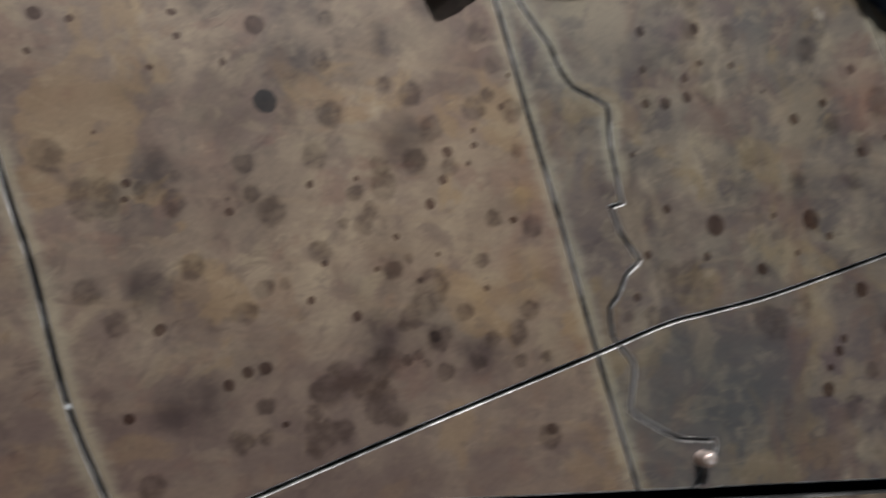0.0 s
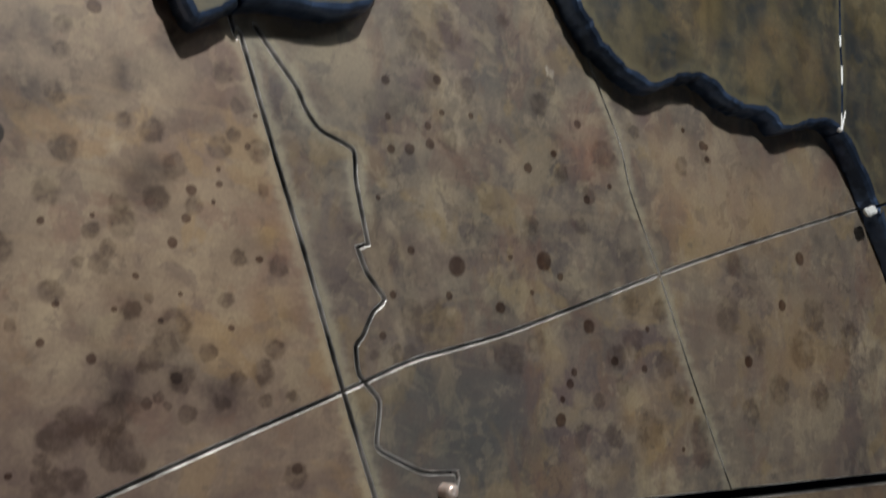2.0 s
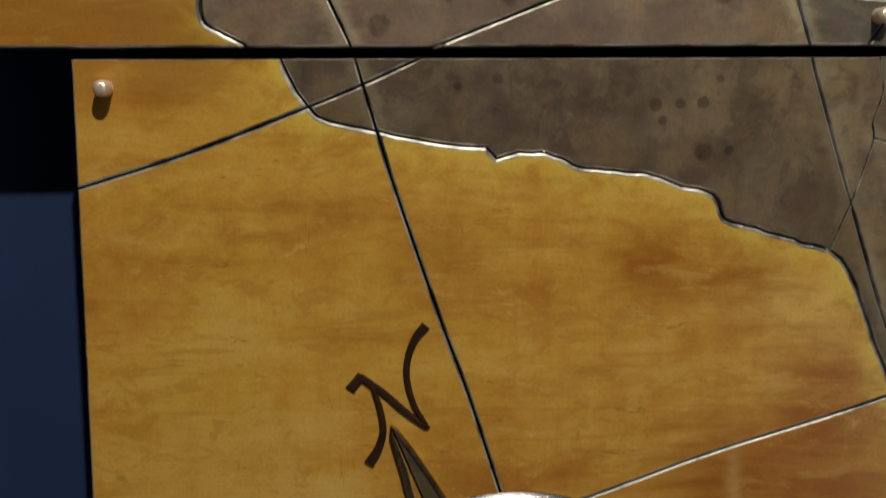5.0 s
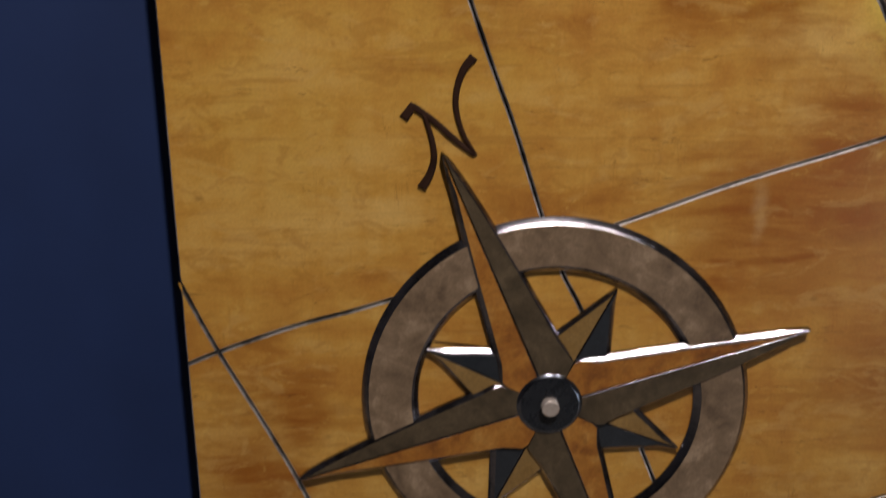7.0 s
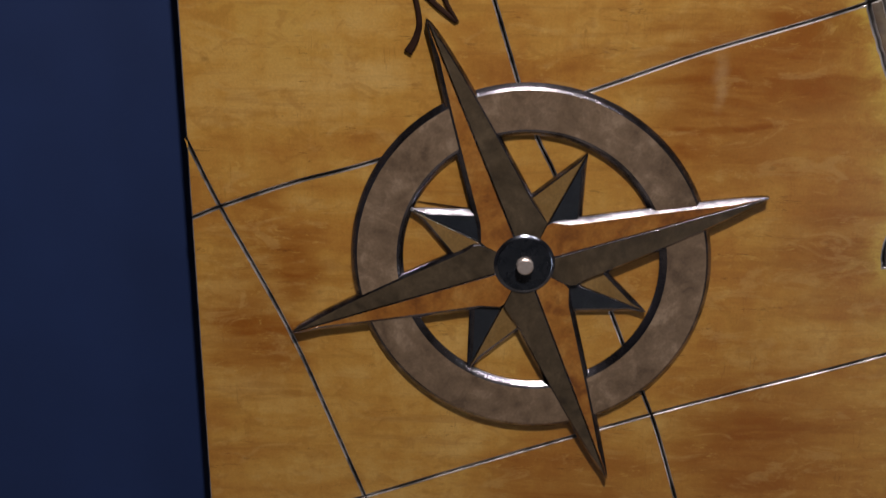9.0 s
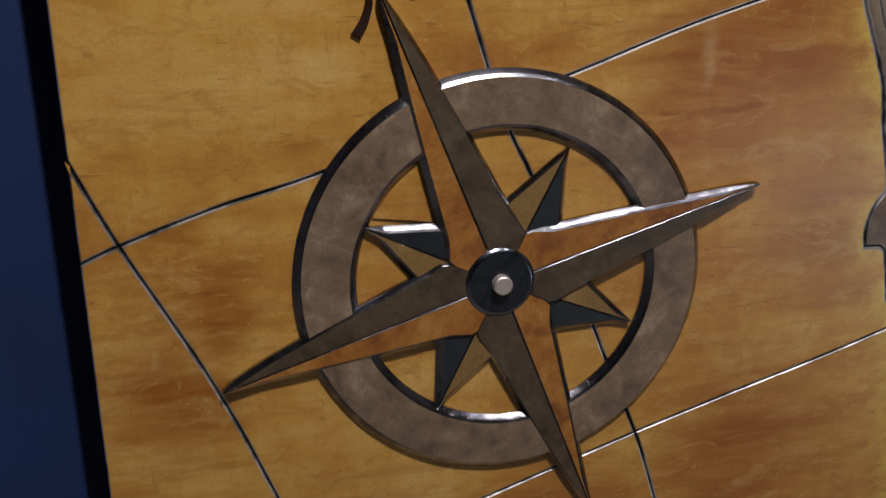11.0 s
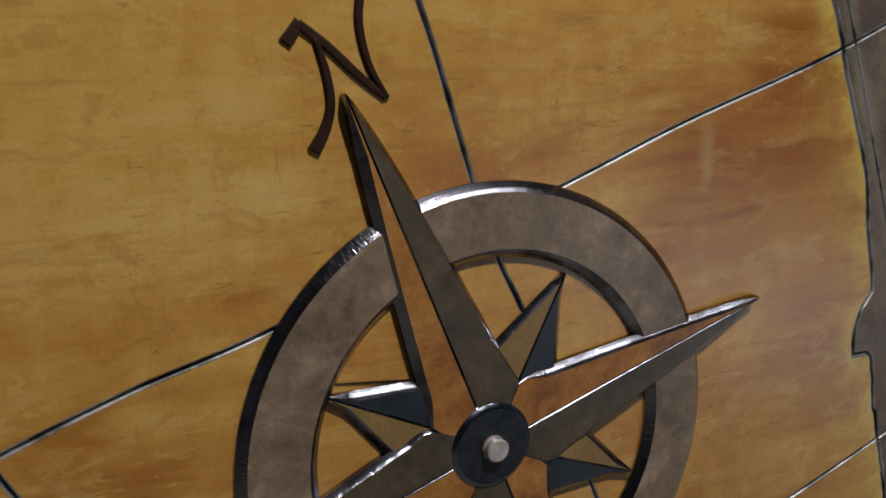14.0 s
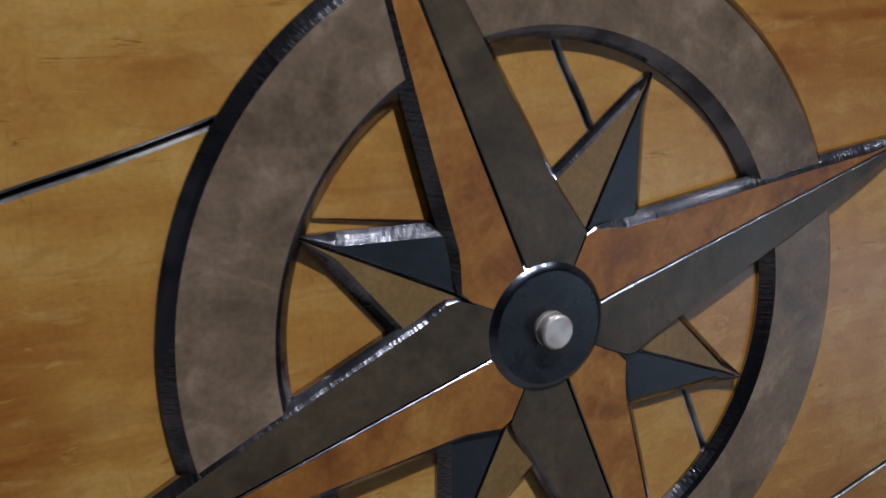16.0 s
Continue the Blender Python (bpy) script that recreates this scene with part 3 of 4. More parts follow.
M_RING = swirled("taupe_patina", ((0.36, (0.130, 0.088, 0.056)), (0.46, (0.196, 0.135, 0.085)), (0.54, (0.242, 0.169, 0.108)), (0.63, (0.36, 0.262, 0.176))), 0.42, 17.0, 1.8, 0.2)
M_COPPER = swirled("orange_copper_dye", ((0.37, (0.19, 0.066, 0.015)), (0.46, (0.345, 0.132, 0.023)), (0.53, (0.42, 0.180, 0.032)), (0.62, (0.50, 0.25, 0.058))), 0.42, 17.0, 1.2)
M_BRONZE = swirled("dark_bronze", ((0.35, (0.040, 0.029, 0.018)), (0.46, (0.072, 0.053, 0.031)), (0.54, (0.090, 0.066, 0.039)), (0.66, (0.135, 0.098, 0.057))), 0.4)
M_SLATE = bronze("slate_black", (0.013, 0.018, 0.025), (0.028, 0.034, 0.043), 0.34)
M_HUB = bronze("blued_hub_steel", (0.009, 0.012, 0.017), (0.019, 0.023, 0.030), 0.25)
M_SHARD = bronze("olive_tan_dye", (0.20, 0.115, 0.034), (0.32, 0.195, 0.065), 0.42)
M_INK = bronze("dark_brown_enamel", (0.020, 0.008, 0.005), (0.042, 0.018, 0.010), 0.55, 0.0)
M_INK.node_tree.nodes["Principled BSDF"].inputs["Specular IOR Level"].default_value = 0.2


def cut_edge(name, tone, rough, metal, ribbing, dim=0.45, waves=0.0):
    """Cut metal edge, ribbed across its depth and unevenly ground; tone patches imitate broken glints."""
    n = Nodes(name)
    run = n.put("ShaderNodeVertexColor", layer="run").outputs["Color"]
    ribs = n.noise(run, 620.0, 3.0, 0.6)
    blot = n.noise(n.place(), 60.0, 3.0)
    patches = n.math("ADD", n.math("MULTIPLY", blot, 0.45), n.math("MULTIPLY", n.noise(n.place(), 13.0, 2.0), 0.55))
    col = n.ramp(patches, ((0.43, tuple(dim * c for c in tone)), (0.54, tone)))
    h = n.math("ADD", n.math("MULTIPLY", ribs, ribbing), n.math("MULTIPLY", blot, 0.6 * ribbing))
    if waves:
        h = n.math("ADD", h, n.math("MULTIPLY", n.noise(n.place(), 170.0, 2.0, 0.5, 0.6), waves))
    return n.done(col, rough, n.bump(h, 1.0, 0.0012), metal=metal)


M_EDGE = cut_edge("cut_steel_edge", (0.80, 0.77, 0.75), 0.40, 0.85, 0.28, 0.3)
# Paler than the other cut edges, so that the tabs read as glints.
M_TAB_GLINT = cut_edge("bridge_glint_steel", (0.93, 0.94, 0.95), 0.4, 0.35, 0.3, 0.8)
M_EDGE_BLUE = cut_edge("blued_steel_edge", (0.39, 0.38, 0.42), 0.18, 1.0, 0.22, 0.4, 0.12)
# Navy tone carries the bluish reflection on the raised plates' edges.
M_EDGE_NAVY = cut_edge("navy_toned_edge", (0.10, 0.15, 0.27), 0.30, 0.7, 0.3)


def plain(name, lo, hi, scale, rough, metal=0.0, bump=0.2):
    n = Nodes(name)
    p = n.place()
    a, g = n.noise(p, scale, 5.0), n.noise(p, scale * 12, 3.0)
    return n.done(n.ramp(a, ((0.3, lo), (0.7, hi))), rough, n.bump(n.math("ADD", a, n.math("MULTIPLY", g, 0.4)), bump, 0.001), metal=metal)


M_HUB_RIM = cut_edge("polished_blued_rim", (0.30, 0.33, 0.40), 0.20, 1.0, 0.0, 0.7, 0.13)
M_BACK = plain("black_backing", (0.008, 0.008, 0.009), (0.016, 0.015, 0.015), 20, 0.6)
M_WALL = plain("navy_paint", (0.0058, 0.0235, 0.098), (0.0078, 0.029, 0.119), 8, 0.75, bump=0.3)
M_WALL_ROOM = plain("grey_paint", (0.075, 0.075, 0.085), (0.095, 0.095, 0.105), 5, 0.7)
M_WALL_MID = plain("mid_grey_paint", (0.115, 0.108, 0.102), (0.14, 0.13, 0.122), 5, 0.7)
M_CEIL = plain("pale_ceiling_paint", (0.21, 0.205, 0.20), (0.25, 0.245, 0.235), 5, 0.8)
M_FLOOR = plain("beige_floor", (0.24, 0.215, 0.185), (0.33, 0.295, 0.255), 60, 0.9)


def turned_metal(name, lo, hi, rough, metal):
    """Metal turned on a lathe, with a streaked shine round its axis."""
    n = Nodes(name)
    local = n.put("ShaderNodeTexCoord").outputs["Object"]
    flat = n.put("ShaderNodeVectorMath", {0: local, 1: (1, 0, 1)}, operation="MULTIPLY").outputs[0]
    far = n.put("ShaderNodeVectorMath", {0: flat}, operation="LENGTH").outputs["Value"]
    rings = n.noise(n.put("ShaderNodeCombineXYZ", {0: far}).outputs[0], 2600.0, 2.0)
    col = n.ramp(n.noise(local, 300.0, 3.0), ((0.3, lo), (0.7, hi)))
    around = n.put("ShaderNodeTangent")
    around.direction_type, around.axis = "RADIAL", "Y"
    n.set(n.bsdf.inputs["Tangent"], around.outputs[0])
    n.bsdf.inputs["Anisotropic"].default_value = 0.75
    return n.done(col, rough, n.bump(rings, 0.12, 0.0003), metal=metal)


M_BOLT = turned_metal("copper_tinted_steel", (0.90, 0.68, 0.58), (0.98, 0.85, 0.78), 0.30, 0.6)
M_STEEL = turned_metal("turned_steel", (0.86, 0.74, 0.67), (0.97, 0.90, 0.85), 0.24, 0.7)
M_FRAME = plain("white_window_paint", (0.7, 0.7, 0.68), (0.78, 0.78, 0.76), 12, 0.45)

clear = Nodes("clear_glass")
clear.bsdf.inputs["Transmission Weight"].default_value = 1.0
M_GLASS = clear.done((0.95, 0.97, 0.96), 0.02)

# ---- plane geometry ----


def smooth(points, step=0.004, tension=0.5):
    """A rounded line through a few points."""
    pts = [Vector(p) for p in points]
    ext = [2 * pts[0] - pts[1], *pts, 2 * pts[-1] - pts[-2]]
    out = []
    for a, b, c, d in zip(ext, ext[1:], ext[2:], ext[3:]):
        k = max(1, round((c - b).length / step))
        for i in range(k):
            t = i / k
            m0, m1 = (c - a) * tension, (d - b) * tension
            out.append((2 * t**3 - 3 * t**2 + 1) * b + (t**3 - 2 * t**2 + t) * m0 + (-2 * t**3 + 3 * t**2) * c + (t**3 - t**2) * m1)
    out.append(pts[-1])
    return out


def ragged(points, amount, seed, step=0.004):
    """A shore line: rounded, with small bays."""
    line = smooth(points, step)
    out = [line[0]]
    for i in range(1, len(line) - 1):
        way = (line[i + 1] - line[i - 1]).normalized()
        s = noise.noise(Vector((i * 0.37, seed, 0))) + 0.6 * noise.noise(Vector((i * 0.9, seed + 9, 0)))
        out.append(line[i] + Vector((-way.y, way.x)) * amount * s)
    return out + [line[-1]]


def inside(p, poly):
    hit = False
    for a, b in zip(poly, poly[1:] + poly[:1]):
        if (a[1] > p[1]) != (b[1] > p[1]) and p[0] < (b[0] - a[0]) * (p[1] - a[1]) / (b[1] - a[1]) + a[0]:
            hit = not hit
    return hit


def cut_pieces(outline, lines):
    """Cuts a sheet along lines; gives the pieces' outlines, anticlockwise in x, z."""
    verts, edges = [], []
    for line, closed in [(outline, True)] + [(l, False) for l in lines]:
        first = len(verts)
        verts += [Vector(p) for p in line]
        edges += [(first + i, first + i + 1) for i in range(len(line) - 1)]
        if closed:
            edges.append((len(verts) - 1, first))
    vs, es, fs, _, eo, _ = delaunay_2d_cdt(verts, edges, [], 0, 1e-5)
    hard = {frozenset(e) for e, o in zip(es, eo) if o}
    tris = [t for t in fs if inside(sum((vs[i] for i in t), Vector((0, 0))) / 3, outline)]
    half = {}
    for k, t in enumerate(tris):
        for i in range(3):
            half[t[i], t[(i + 1) % 3]] = (k, t[(i + 2) % 3])
    group = [-1] * len(tris)
    count = 0
    for k in range(len(tris)):
        if group[k] >= 0:
            continue
        stack = [k]
        group[k] = count
        while stack:
            t = tris[stack.pop()]
            for i in range(3):
                a, b = t[i], t[(i + 1) % 3]
                other = half.get((b, a))
                if other and frozenset((a, b)) not in hard and group[other[0]] < 0:
                    group[other[0]] = count
                    stack.append(other[0])
        count += 1
    rims = [dict() for _ in range(count)]
    for (a, b), (k, c) in half.items():
        if frozenset((a, b)) in hard or (b, a) not in half:
            rims[group[k]][a, b] = True
    pieces = []
    for g in range(count):
        left = rims[g]
        loops = []
        while left:
            a, b = start = next(iter(left))
            loop = []
            while True:
                left.pop((a, b), None)
                loop.append(vs[a].copy())
                x, y = b, half[a, b][1]
                while not (frozenset((x, y)) in hard or (y, x) not in half):
                    y = half[y, x][1]
                a, b = x, y
                if (a, b) == start or len(loop) > 5000:
                    break
            loops.append(loop)
        area = sum((tris_area(vs, tris[k]) for k in range(len(tris)) if group[k] == g))
        pieces.append((area, max(loops, key=lambda l: abs(poly_area(l)))))
    return [p for area, p in sorted(pieces, key=lambda q: -q[0]) if area > 2e-5]


def tris_area(vs, t):
    a, b, c = (vs[i] for i in t)
    return abs((b - a).cross(c - a)) / 2


def poly_area(l):
    return sum(a.cross(b) for a, b in zip(l, l[1:] + l[:1])) / 2


def shrink(loop, by, weights=None):
    """Moves an anticlockwise outline inwards, point for point."""
    out = []
    n = len(loop)
    for i in range(n):
        a, b, c = loop[i - 1], loop[i], loop[(i + 1) % n]
        u, v = (b - a), (c - b)
        if u.length < 1e-7 or v.length < 1e-7:
            out.append(b.copy())
            continue
        u.normalize(), v.normalize()
        nu, nv = Vector((-u.y, u.x)), Vector((-v.y, v.x))
        m = nu + nv
        if m.length < 0.4:
            m = v - u if u.cross(v) > 0 else u - v
        m.normalize()
        w = by * (weights[i] if weights else 1)
        out.append(b + m * min(w / max(m.dot(nu), 0.2), (5.0 if u.cross(v) > 0 else 2.2) * w))
    return out


def split_ends(loop):
    """Doubles the point where an outline turns back on itself, so that a slit gets a blunt end."""
    out = []
    n = len(loop)
    for i in range(n):
        a, b, c = loop[i - 1], loop[i], loop[(i + 1) % n]
        u, v = (b - a).normalized(), (c - b).normalized()
        if u.dot(v) < -0.95:
            side = Vector((-u.y, u.x)) * 0.0002
            out += [b + side, b + u * 0.0003, b - side]
        else:
            out.append(b)
    return out


def clean(loop, gap=0.0006):
    out = []
    for p in loop:
        if not out or (p - out[-1]).length > gap:
            out.append(p)
    while len(out) > 3 and (out[0] - out[-1]).length < gap:
        out.pop()
    return out


def distance(points, rims):
    return np.array([np.min((rims[:, 0] - p[0]) ** 2 + (rims[:, 1] - p[1]) ** 2) for p in points]) ** 0.5


def rim_fill(loop, reach=0.016, step=0.004):
    """Points and triangles that fill an outline, close together near its rim, and each point's distance from the rim."""
    dense = []
    for a, b in zip(loop, loop[1:] + loop[:1]):
        k = max(1, round((b - a).length / 0.002))
        dense += [a.lerp(b, i / k) for i in range(k)]
    rims = np.array([tuple(p) for p in dense])
    lo, hi = rims.min(0), rims.max(0)
    gx, gy = np.meshgrid(np.arange(lo[0], hi[0], step), np.arange(lo[1], hi[1], step))
    grid = np.c_[gx.ravel(), gy.ravel()]
    hit = np.zeros(len(grid), bool)
    for a, b in zip(loop, loop[1:] + loop[:1]):
        if a.y != b.y:
            hit ^= ((a.y > grid[:, 1]) != (b.y > grid[:, 1])) & (grid[:, 0] < (b.x - a.x) * (grid[:, 1] - a.y) / (b.y - a.y) + a.x)
    grid = grid[hit]
    far = distance(grid, rims) if len(grid) else np.zeros(0)
    keep = (far > 0.0022) & ((far < reach) | (np.arange(len(grid)) % 23 == 0))
    grid, far = grid[keep], far[keep]
    n = len(loop)
    vs, _, fs, ov, _, _ = delaunay_2d_cdt([p.copy() for p in loop] + [Vector((float(p[0]), float(p[1]))) for p in grid], [], [list(range(n))], 1, 1e-7)
    near = [0.0 if min(o, default=0) < n else float(far[min(o) - n]) for o in ov]
    return vs, fs, near, [min(o, default=-1) for o in ov]


def slab(loop, front, back, inset=0.0006, depth=None, rim=False, fade=0.0055, holes=(), weights=None, chamfer=False):
    """A plate with this outline (x, z) between y = front and y = back, its front edge rounded off. Slots: 0 face, 1 edge."""
    bm = bmesh.new()
    colour = bm.loops.layers.float_color.new("rim")
    length = bm.loops.layers.float_color.new("run")
    depth = depth or inset

    def ring(pts, drop):
        deep = [min(1.0, w) for w in weights] if chamfer and weights and len(weights) == len(pts) else [1.0] * len(pts)
        return [bm.verts.new((p.x, front + drop * k, p.y)) for p, k in zip(pts, deep)]

    def band(r, s):
        far = 0.0
        for i in range(len(r)):
            j = (i + 1) % len(r)
            f = bm.faces.new((r[i], r[j], s[j], s[i]))
            f.material_index = 1
            step = (r[j].co - r[i].co).length
            for l, d in zip(f.loops, (far, far + step, far + step, far)):
                l[length] = (d, 0, 0, 1)
            far += step

    def face(vs, slot, forwards):
        nrm = (vs[1].co - vs[0].co).cross(vs[2].co - vs[0].co)
        if nrm.length < 1e-13:
            return None
        if (nrm.y < 0) != forwards:
            vs = vs[::-1]
        if bm.faces.get(vs):
            return None
        f = bm.faces.new(vs)
        f.material_index = slot
        return f

    tops, bottoms = [], []
    for lp in (loop, *holes):
        rows = []
        for share in (1.0, 0.62, 0.28) if chamfer else (1.0, 0.45, 0.12):
            inner = shrink(lp, inset * share, weights)
            rows.append(ring(inner, depth * ((1 - share) ** 1.22 if chamfer else 1 - (1 - (1 - share) ** 2) ** 0.5)))
        rows += [ring(lp, depth), [bm.verts.new((p.x, back, p.y)) for p in lp]]
        for r, q in zip(rows, rows[1:]):
            band(r, q)
        tops.append(rows[0])
        bottoms.append(rows[-1])
    if rim:
        flat = [Vector((v.co.x, v.co.z)) for v in tops[0]]
        vs, fs, near, source = rim_fill(flat, max(0.016, 2.6 * fade))
        made = [tops[0][o] if 0 <= o < len(flat) else bm.verts.new((p.x, front, p.y)) for p, o in zip(vs, source)]
        if rim is not True:
            near = distance([(p.x, p.y) for p in vs], np.array([tuple(p) for p in rim])) if rim else [1.0] * len(vs)
        pale = {v: math.exp(-d / fade) for v, d in zip(made, near)}
        for t in fs:
            f = face([made[i] for i in t], 0, True)
            if f:
                for l in f.loops:
                    c = pale[l.vert]
                    l[colour] = (c, c, c, 1)
    else:
        flat = [v for l in tops for v in l]
        for t in tessellate_polygon([[Vector((v.co.x, v.co.z, 0)) for v in l] for l in tops]):
            face([flat[i] for i in t], 0, True)
    flat = [v for l in bottoms for v in l]
    for t in tessellate_polygon([[Vector((v.co.x, v.co.z, 0)) for v in l] for l in bottoms]):
        face([flat[i] for i in t], 1, False)
    return bm


def mesh_of(name, bm, mats):
    me = bpy.data.meshes.new(name)
    bm.to_mesh(me)
    bm.free()
    for m in mats if isinstance(mats, (list, tuple)) else [mats]:
        me.materials.append(m)
    return me


def part(name, bm, mats, parent, label=""):
    ob = new(name, mesh_of(name, bm, mats))
    ob.parent = parent
    return tagged(ob, label)


def thing(name, label, category, at=(0, 0, 0), group=""):
    ob = new(name)
    ob.location = at
    return tagged(ob, label, category, group)


def box(bm, lo, hi):
    vs = [bm.verts.new((x, y, z)) for x in (lo[0], hi[0]) for y in (lo[1], hi[1]) for z in (lo[2], hi[2])]
    for f in ((0, 1, 3, 2), (4, 6, 7, 5), (0, 4, 5, 1), (2, 3, 7, 6), (0, 2, 6, 4), (1, 5, 7, 3)):
        bm.faces.new([vs[i] for i in f])
    return bm


def lathe(profile, seg=48):
    """A round body on the y axis from (radius, y) pairs, front first."""
    bm = bmesh.new()
    rings = []
    for r, y in profile:
        if r == 0:
            rings.append([bm.verts.new((0, y, 0))])
        else:
            rings.append([bm.verts.new((r * math.cos(2 * math.pi * i / seg), y, r * math.sin(2 * math.pi * i / seg))) for i in range(seg)])
    for a, b in zip(rings, rings[1:]):
        for i in range(seg):
            j = (i + 1) % seg
            q = [a[i % len(a)], a[j % len(a)], b[j % len(b)], b[i % len(b)]]
            q = [v for k, v in enumerate(q) if v not in q[:k]]
            f = bm.faces.new(q)
            f.smooth = True
    bmesh.ops.recalc_face_normals(bm, faces=bm.faces)
    for e in bm.edges:
        if e.calc_face_angle(0.0) > 0.5:
            e.smooth = False
    return bm


# ---- the room ----
DEPTH = 0.078
FLOOR, CEIL = -1.15, 2.15
X0, X1, Y0 = -2.6, 2.4, -4.2
WY = (-3.9, -1.5)
WZ = (FLOOR + 0.04, -0.48)


def structure(name, lo, hi, mat, label):
    return tagged(new(name, mesh_of(name, box(bmesh.new(), lo, hi), mat)), label, name.split("_")[0], kind="structure")


structure("wall_north", (X0, DEPTH, FLOOR), (X1, DEPTH + 0.15, CEIL), M_WALL, "navy blue painted wall behind the metal panels")
# The other surfaces are unseen; their tones were set for what the metal reflects.
structure("wall_south", (X0, Y0 - 0.15, FLOOR), (X1, Y0, CEIL), M_WALL_ROOM, "plain dark grey painted wall of the room")
structure("wall_west", (X0 - 0.15, Y0 - 0.15, FLOOR), (X0, DEPTH + 0.15, CEIL), M_WALL_ROOM, "plain grey painted side wall")
structure("floor", (X0 - 0.15, Y0 - 0.15, FLOOR - 0.12), (X1 + 0.15, DEPTH + 0.15, FLOOR), M_FLOOR, "unseen beige floor of the room")
structure("ceiling", (X0 - 0.15, Y0 - 0.15, CEIL), (X1 + 0.15, DEPTH + 0.15, CEIL + 0.12), M_CEIL, "plain pale grey painted ceiling")
bm = bmesh.new()
box(bm, (X1, WY[1], FLOOR), (X1 + 0.15, DEPTH + 0.15, CEIL))
box(bm, (X1, Y0 - 0.15, FLOOR), (X1 + 0.15, WY[0], CEIL))
box(bm, (X1, WY[0], WZ[1]), (X1 + 0.15, WY[1], CEIL))
box(bm, (X1, WY[0], FLOOR), (X1 + 0.15, WY[1], WZ[0]))
tagged(new("wall_east", mesh_of("wall_east", bm, M_WALL_MID)), "unseen plain mid grey side wall, opening added for the low window", "wall", kind="structure")

# Unseen window, added to go with the cool light from the right.
win = tagged(new("added_window"), "unseen white framed low window, added for the cool side light", "window", kind="structure")
for y0, y1, z0, z1 in ((WY[0], WY[0] + 0.06, *WZ), (WY[1] - 0.06, WY[1], *WZ), (WY[0] + 0.06, WY[1] - 0.06, WZ[0], WZ[0] + 0.06), (WY[0] + 0.06, WY[1] - 0.06, WZ[1] - 0.06, WZ[1])):
    part("window_frame", box(bmesh.new(), (X1 + 0.02, y0, z0), (X1 + 0.055, y1, z1)), M_FRAME, win)
glass = part("pane", box(bmesh.new(), (X1 + 0.035, WY[0] + 0.06, WZ[0] + 0.06), (X1 + 0.039, WY[1] - 0.06, WZ[1] - 0.06)), M_GLASS, win, "clear glass pane")
glass.visible_shadow = False

# ---- the lines of the map ----
L1_LOW = smooth([(-0.30, 0.380), (-0.278, 0.388), (-0.209, 0.411), (-0.136, 0.440), (-0.103, 0.454), (-0.074, 0.4675), (-0.05, 0.478)])
L1_UP = smooth([(-0.08, 0.4685), (-0.058, 0.478), (0.010, 0.506), (0.077, 0.533), (0.152, 0.5625), (0.200, 0.582), (0.231, 0.5905), (0.275, 0.6025),
                (0.330, 0.621), (0.428, 0.655), (0.518, 0.684), (0.684, 0.734), (0.85, 0.785), (1.1, 0.855)])
L2_UP = smooth([(-0.107, 0.466), (-0.111, 0.479), (-0.134, 0.529), (-0.155, 0.595), (-0.172, 0.640), (-0.22, 0.78), (-0.33, 1.2)])
L2_LOW = smooth([(-0.111, 0.482), (-0.107, 0.468), (-0.094, 0.4255), (-0.081, 0.385), (-0.052, 0.303), (-0.033, 0.2525), (-0.010, 0.184), (0.006, 0.142),
                 (0.022, 0.111), (0.052, 0.045), (0.077, -0.012), (0.091, -0.045), (0.108, -0.083), (0.140, -0.170), (0.24, -0.5)])
L3_UP = smooth([(0.187, 0.470), (0.180, 0.489), (0.153, 0.5615), (0.127, 0.636), (0.104, 0.698), (0.080, 0.765), (0.062, 0.81), (-0.05, 1.2)])
L3_LOW = smooth([(0.180, 0.49), (0.185, 0.472), (0.2175, 0.383), (0.246, 0.308), (0.278, 0.234), (0.36, 0.03), (0.55, -0.5)])
L4_UP = smooth([(0.513, 0.47), (0.501, 0.492), (0.460, 0.578), (0.427, 0.6545), (0.398, 0.715), (0.388, 0.750), (0.366, 0.793), (0.34, 0.85), (0.2, 1.2)])
L4_LOW = smooth([(0.485, 0.50), (0.496, 0.483), (0.537, 0.372), (0.68, 0.02), (0.88, -0.5)])
L6 = smooth([(-0.30, 0.062), (-0.276, 0.071), (-0.253, 0.0805), (-0.191, 0.102), (-0.120, 0.122), (0.044, 0.178), (0.133, 0.210), (0.245, 0.245),
             (0.35, 0.285), (0.45, 0.319), (0.60, 0.380), (1.1, 0.55)])
L7 = smooth([(-0.29, 0.165), (-0.275, 0.131), (-0.253, 0.0805), (-0.1995, -0.029), (-0.152, -0.15), (-0.02, -0.5)])
L8 = smooth([(-0.30, -0.244), (-0.132, -0.189), (-0.058, -0.1635), (0.042, -0.130), (0.118, -0.105), (0.190, -0.083), (0.320, -0.044), (0.6, 0.05), (1.1, 0.22)])
L9_UP = smooth([(-0.45, 0.69), (-0.2, 0.749), (-0.076, 0.7825), (-0.04, 0.7925), (0.1, 0.83)])
RIVER_UP = smooth([(0.088, 0.775), (0.101, 0.760), (0.116, 0.743), (0.123, 0.730), (0.133, 0.7195), (0.1555, 0.711), (0.158, 0.691), (0.1675, 0.653)], tension=0.3)
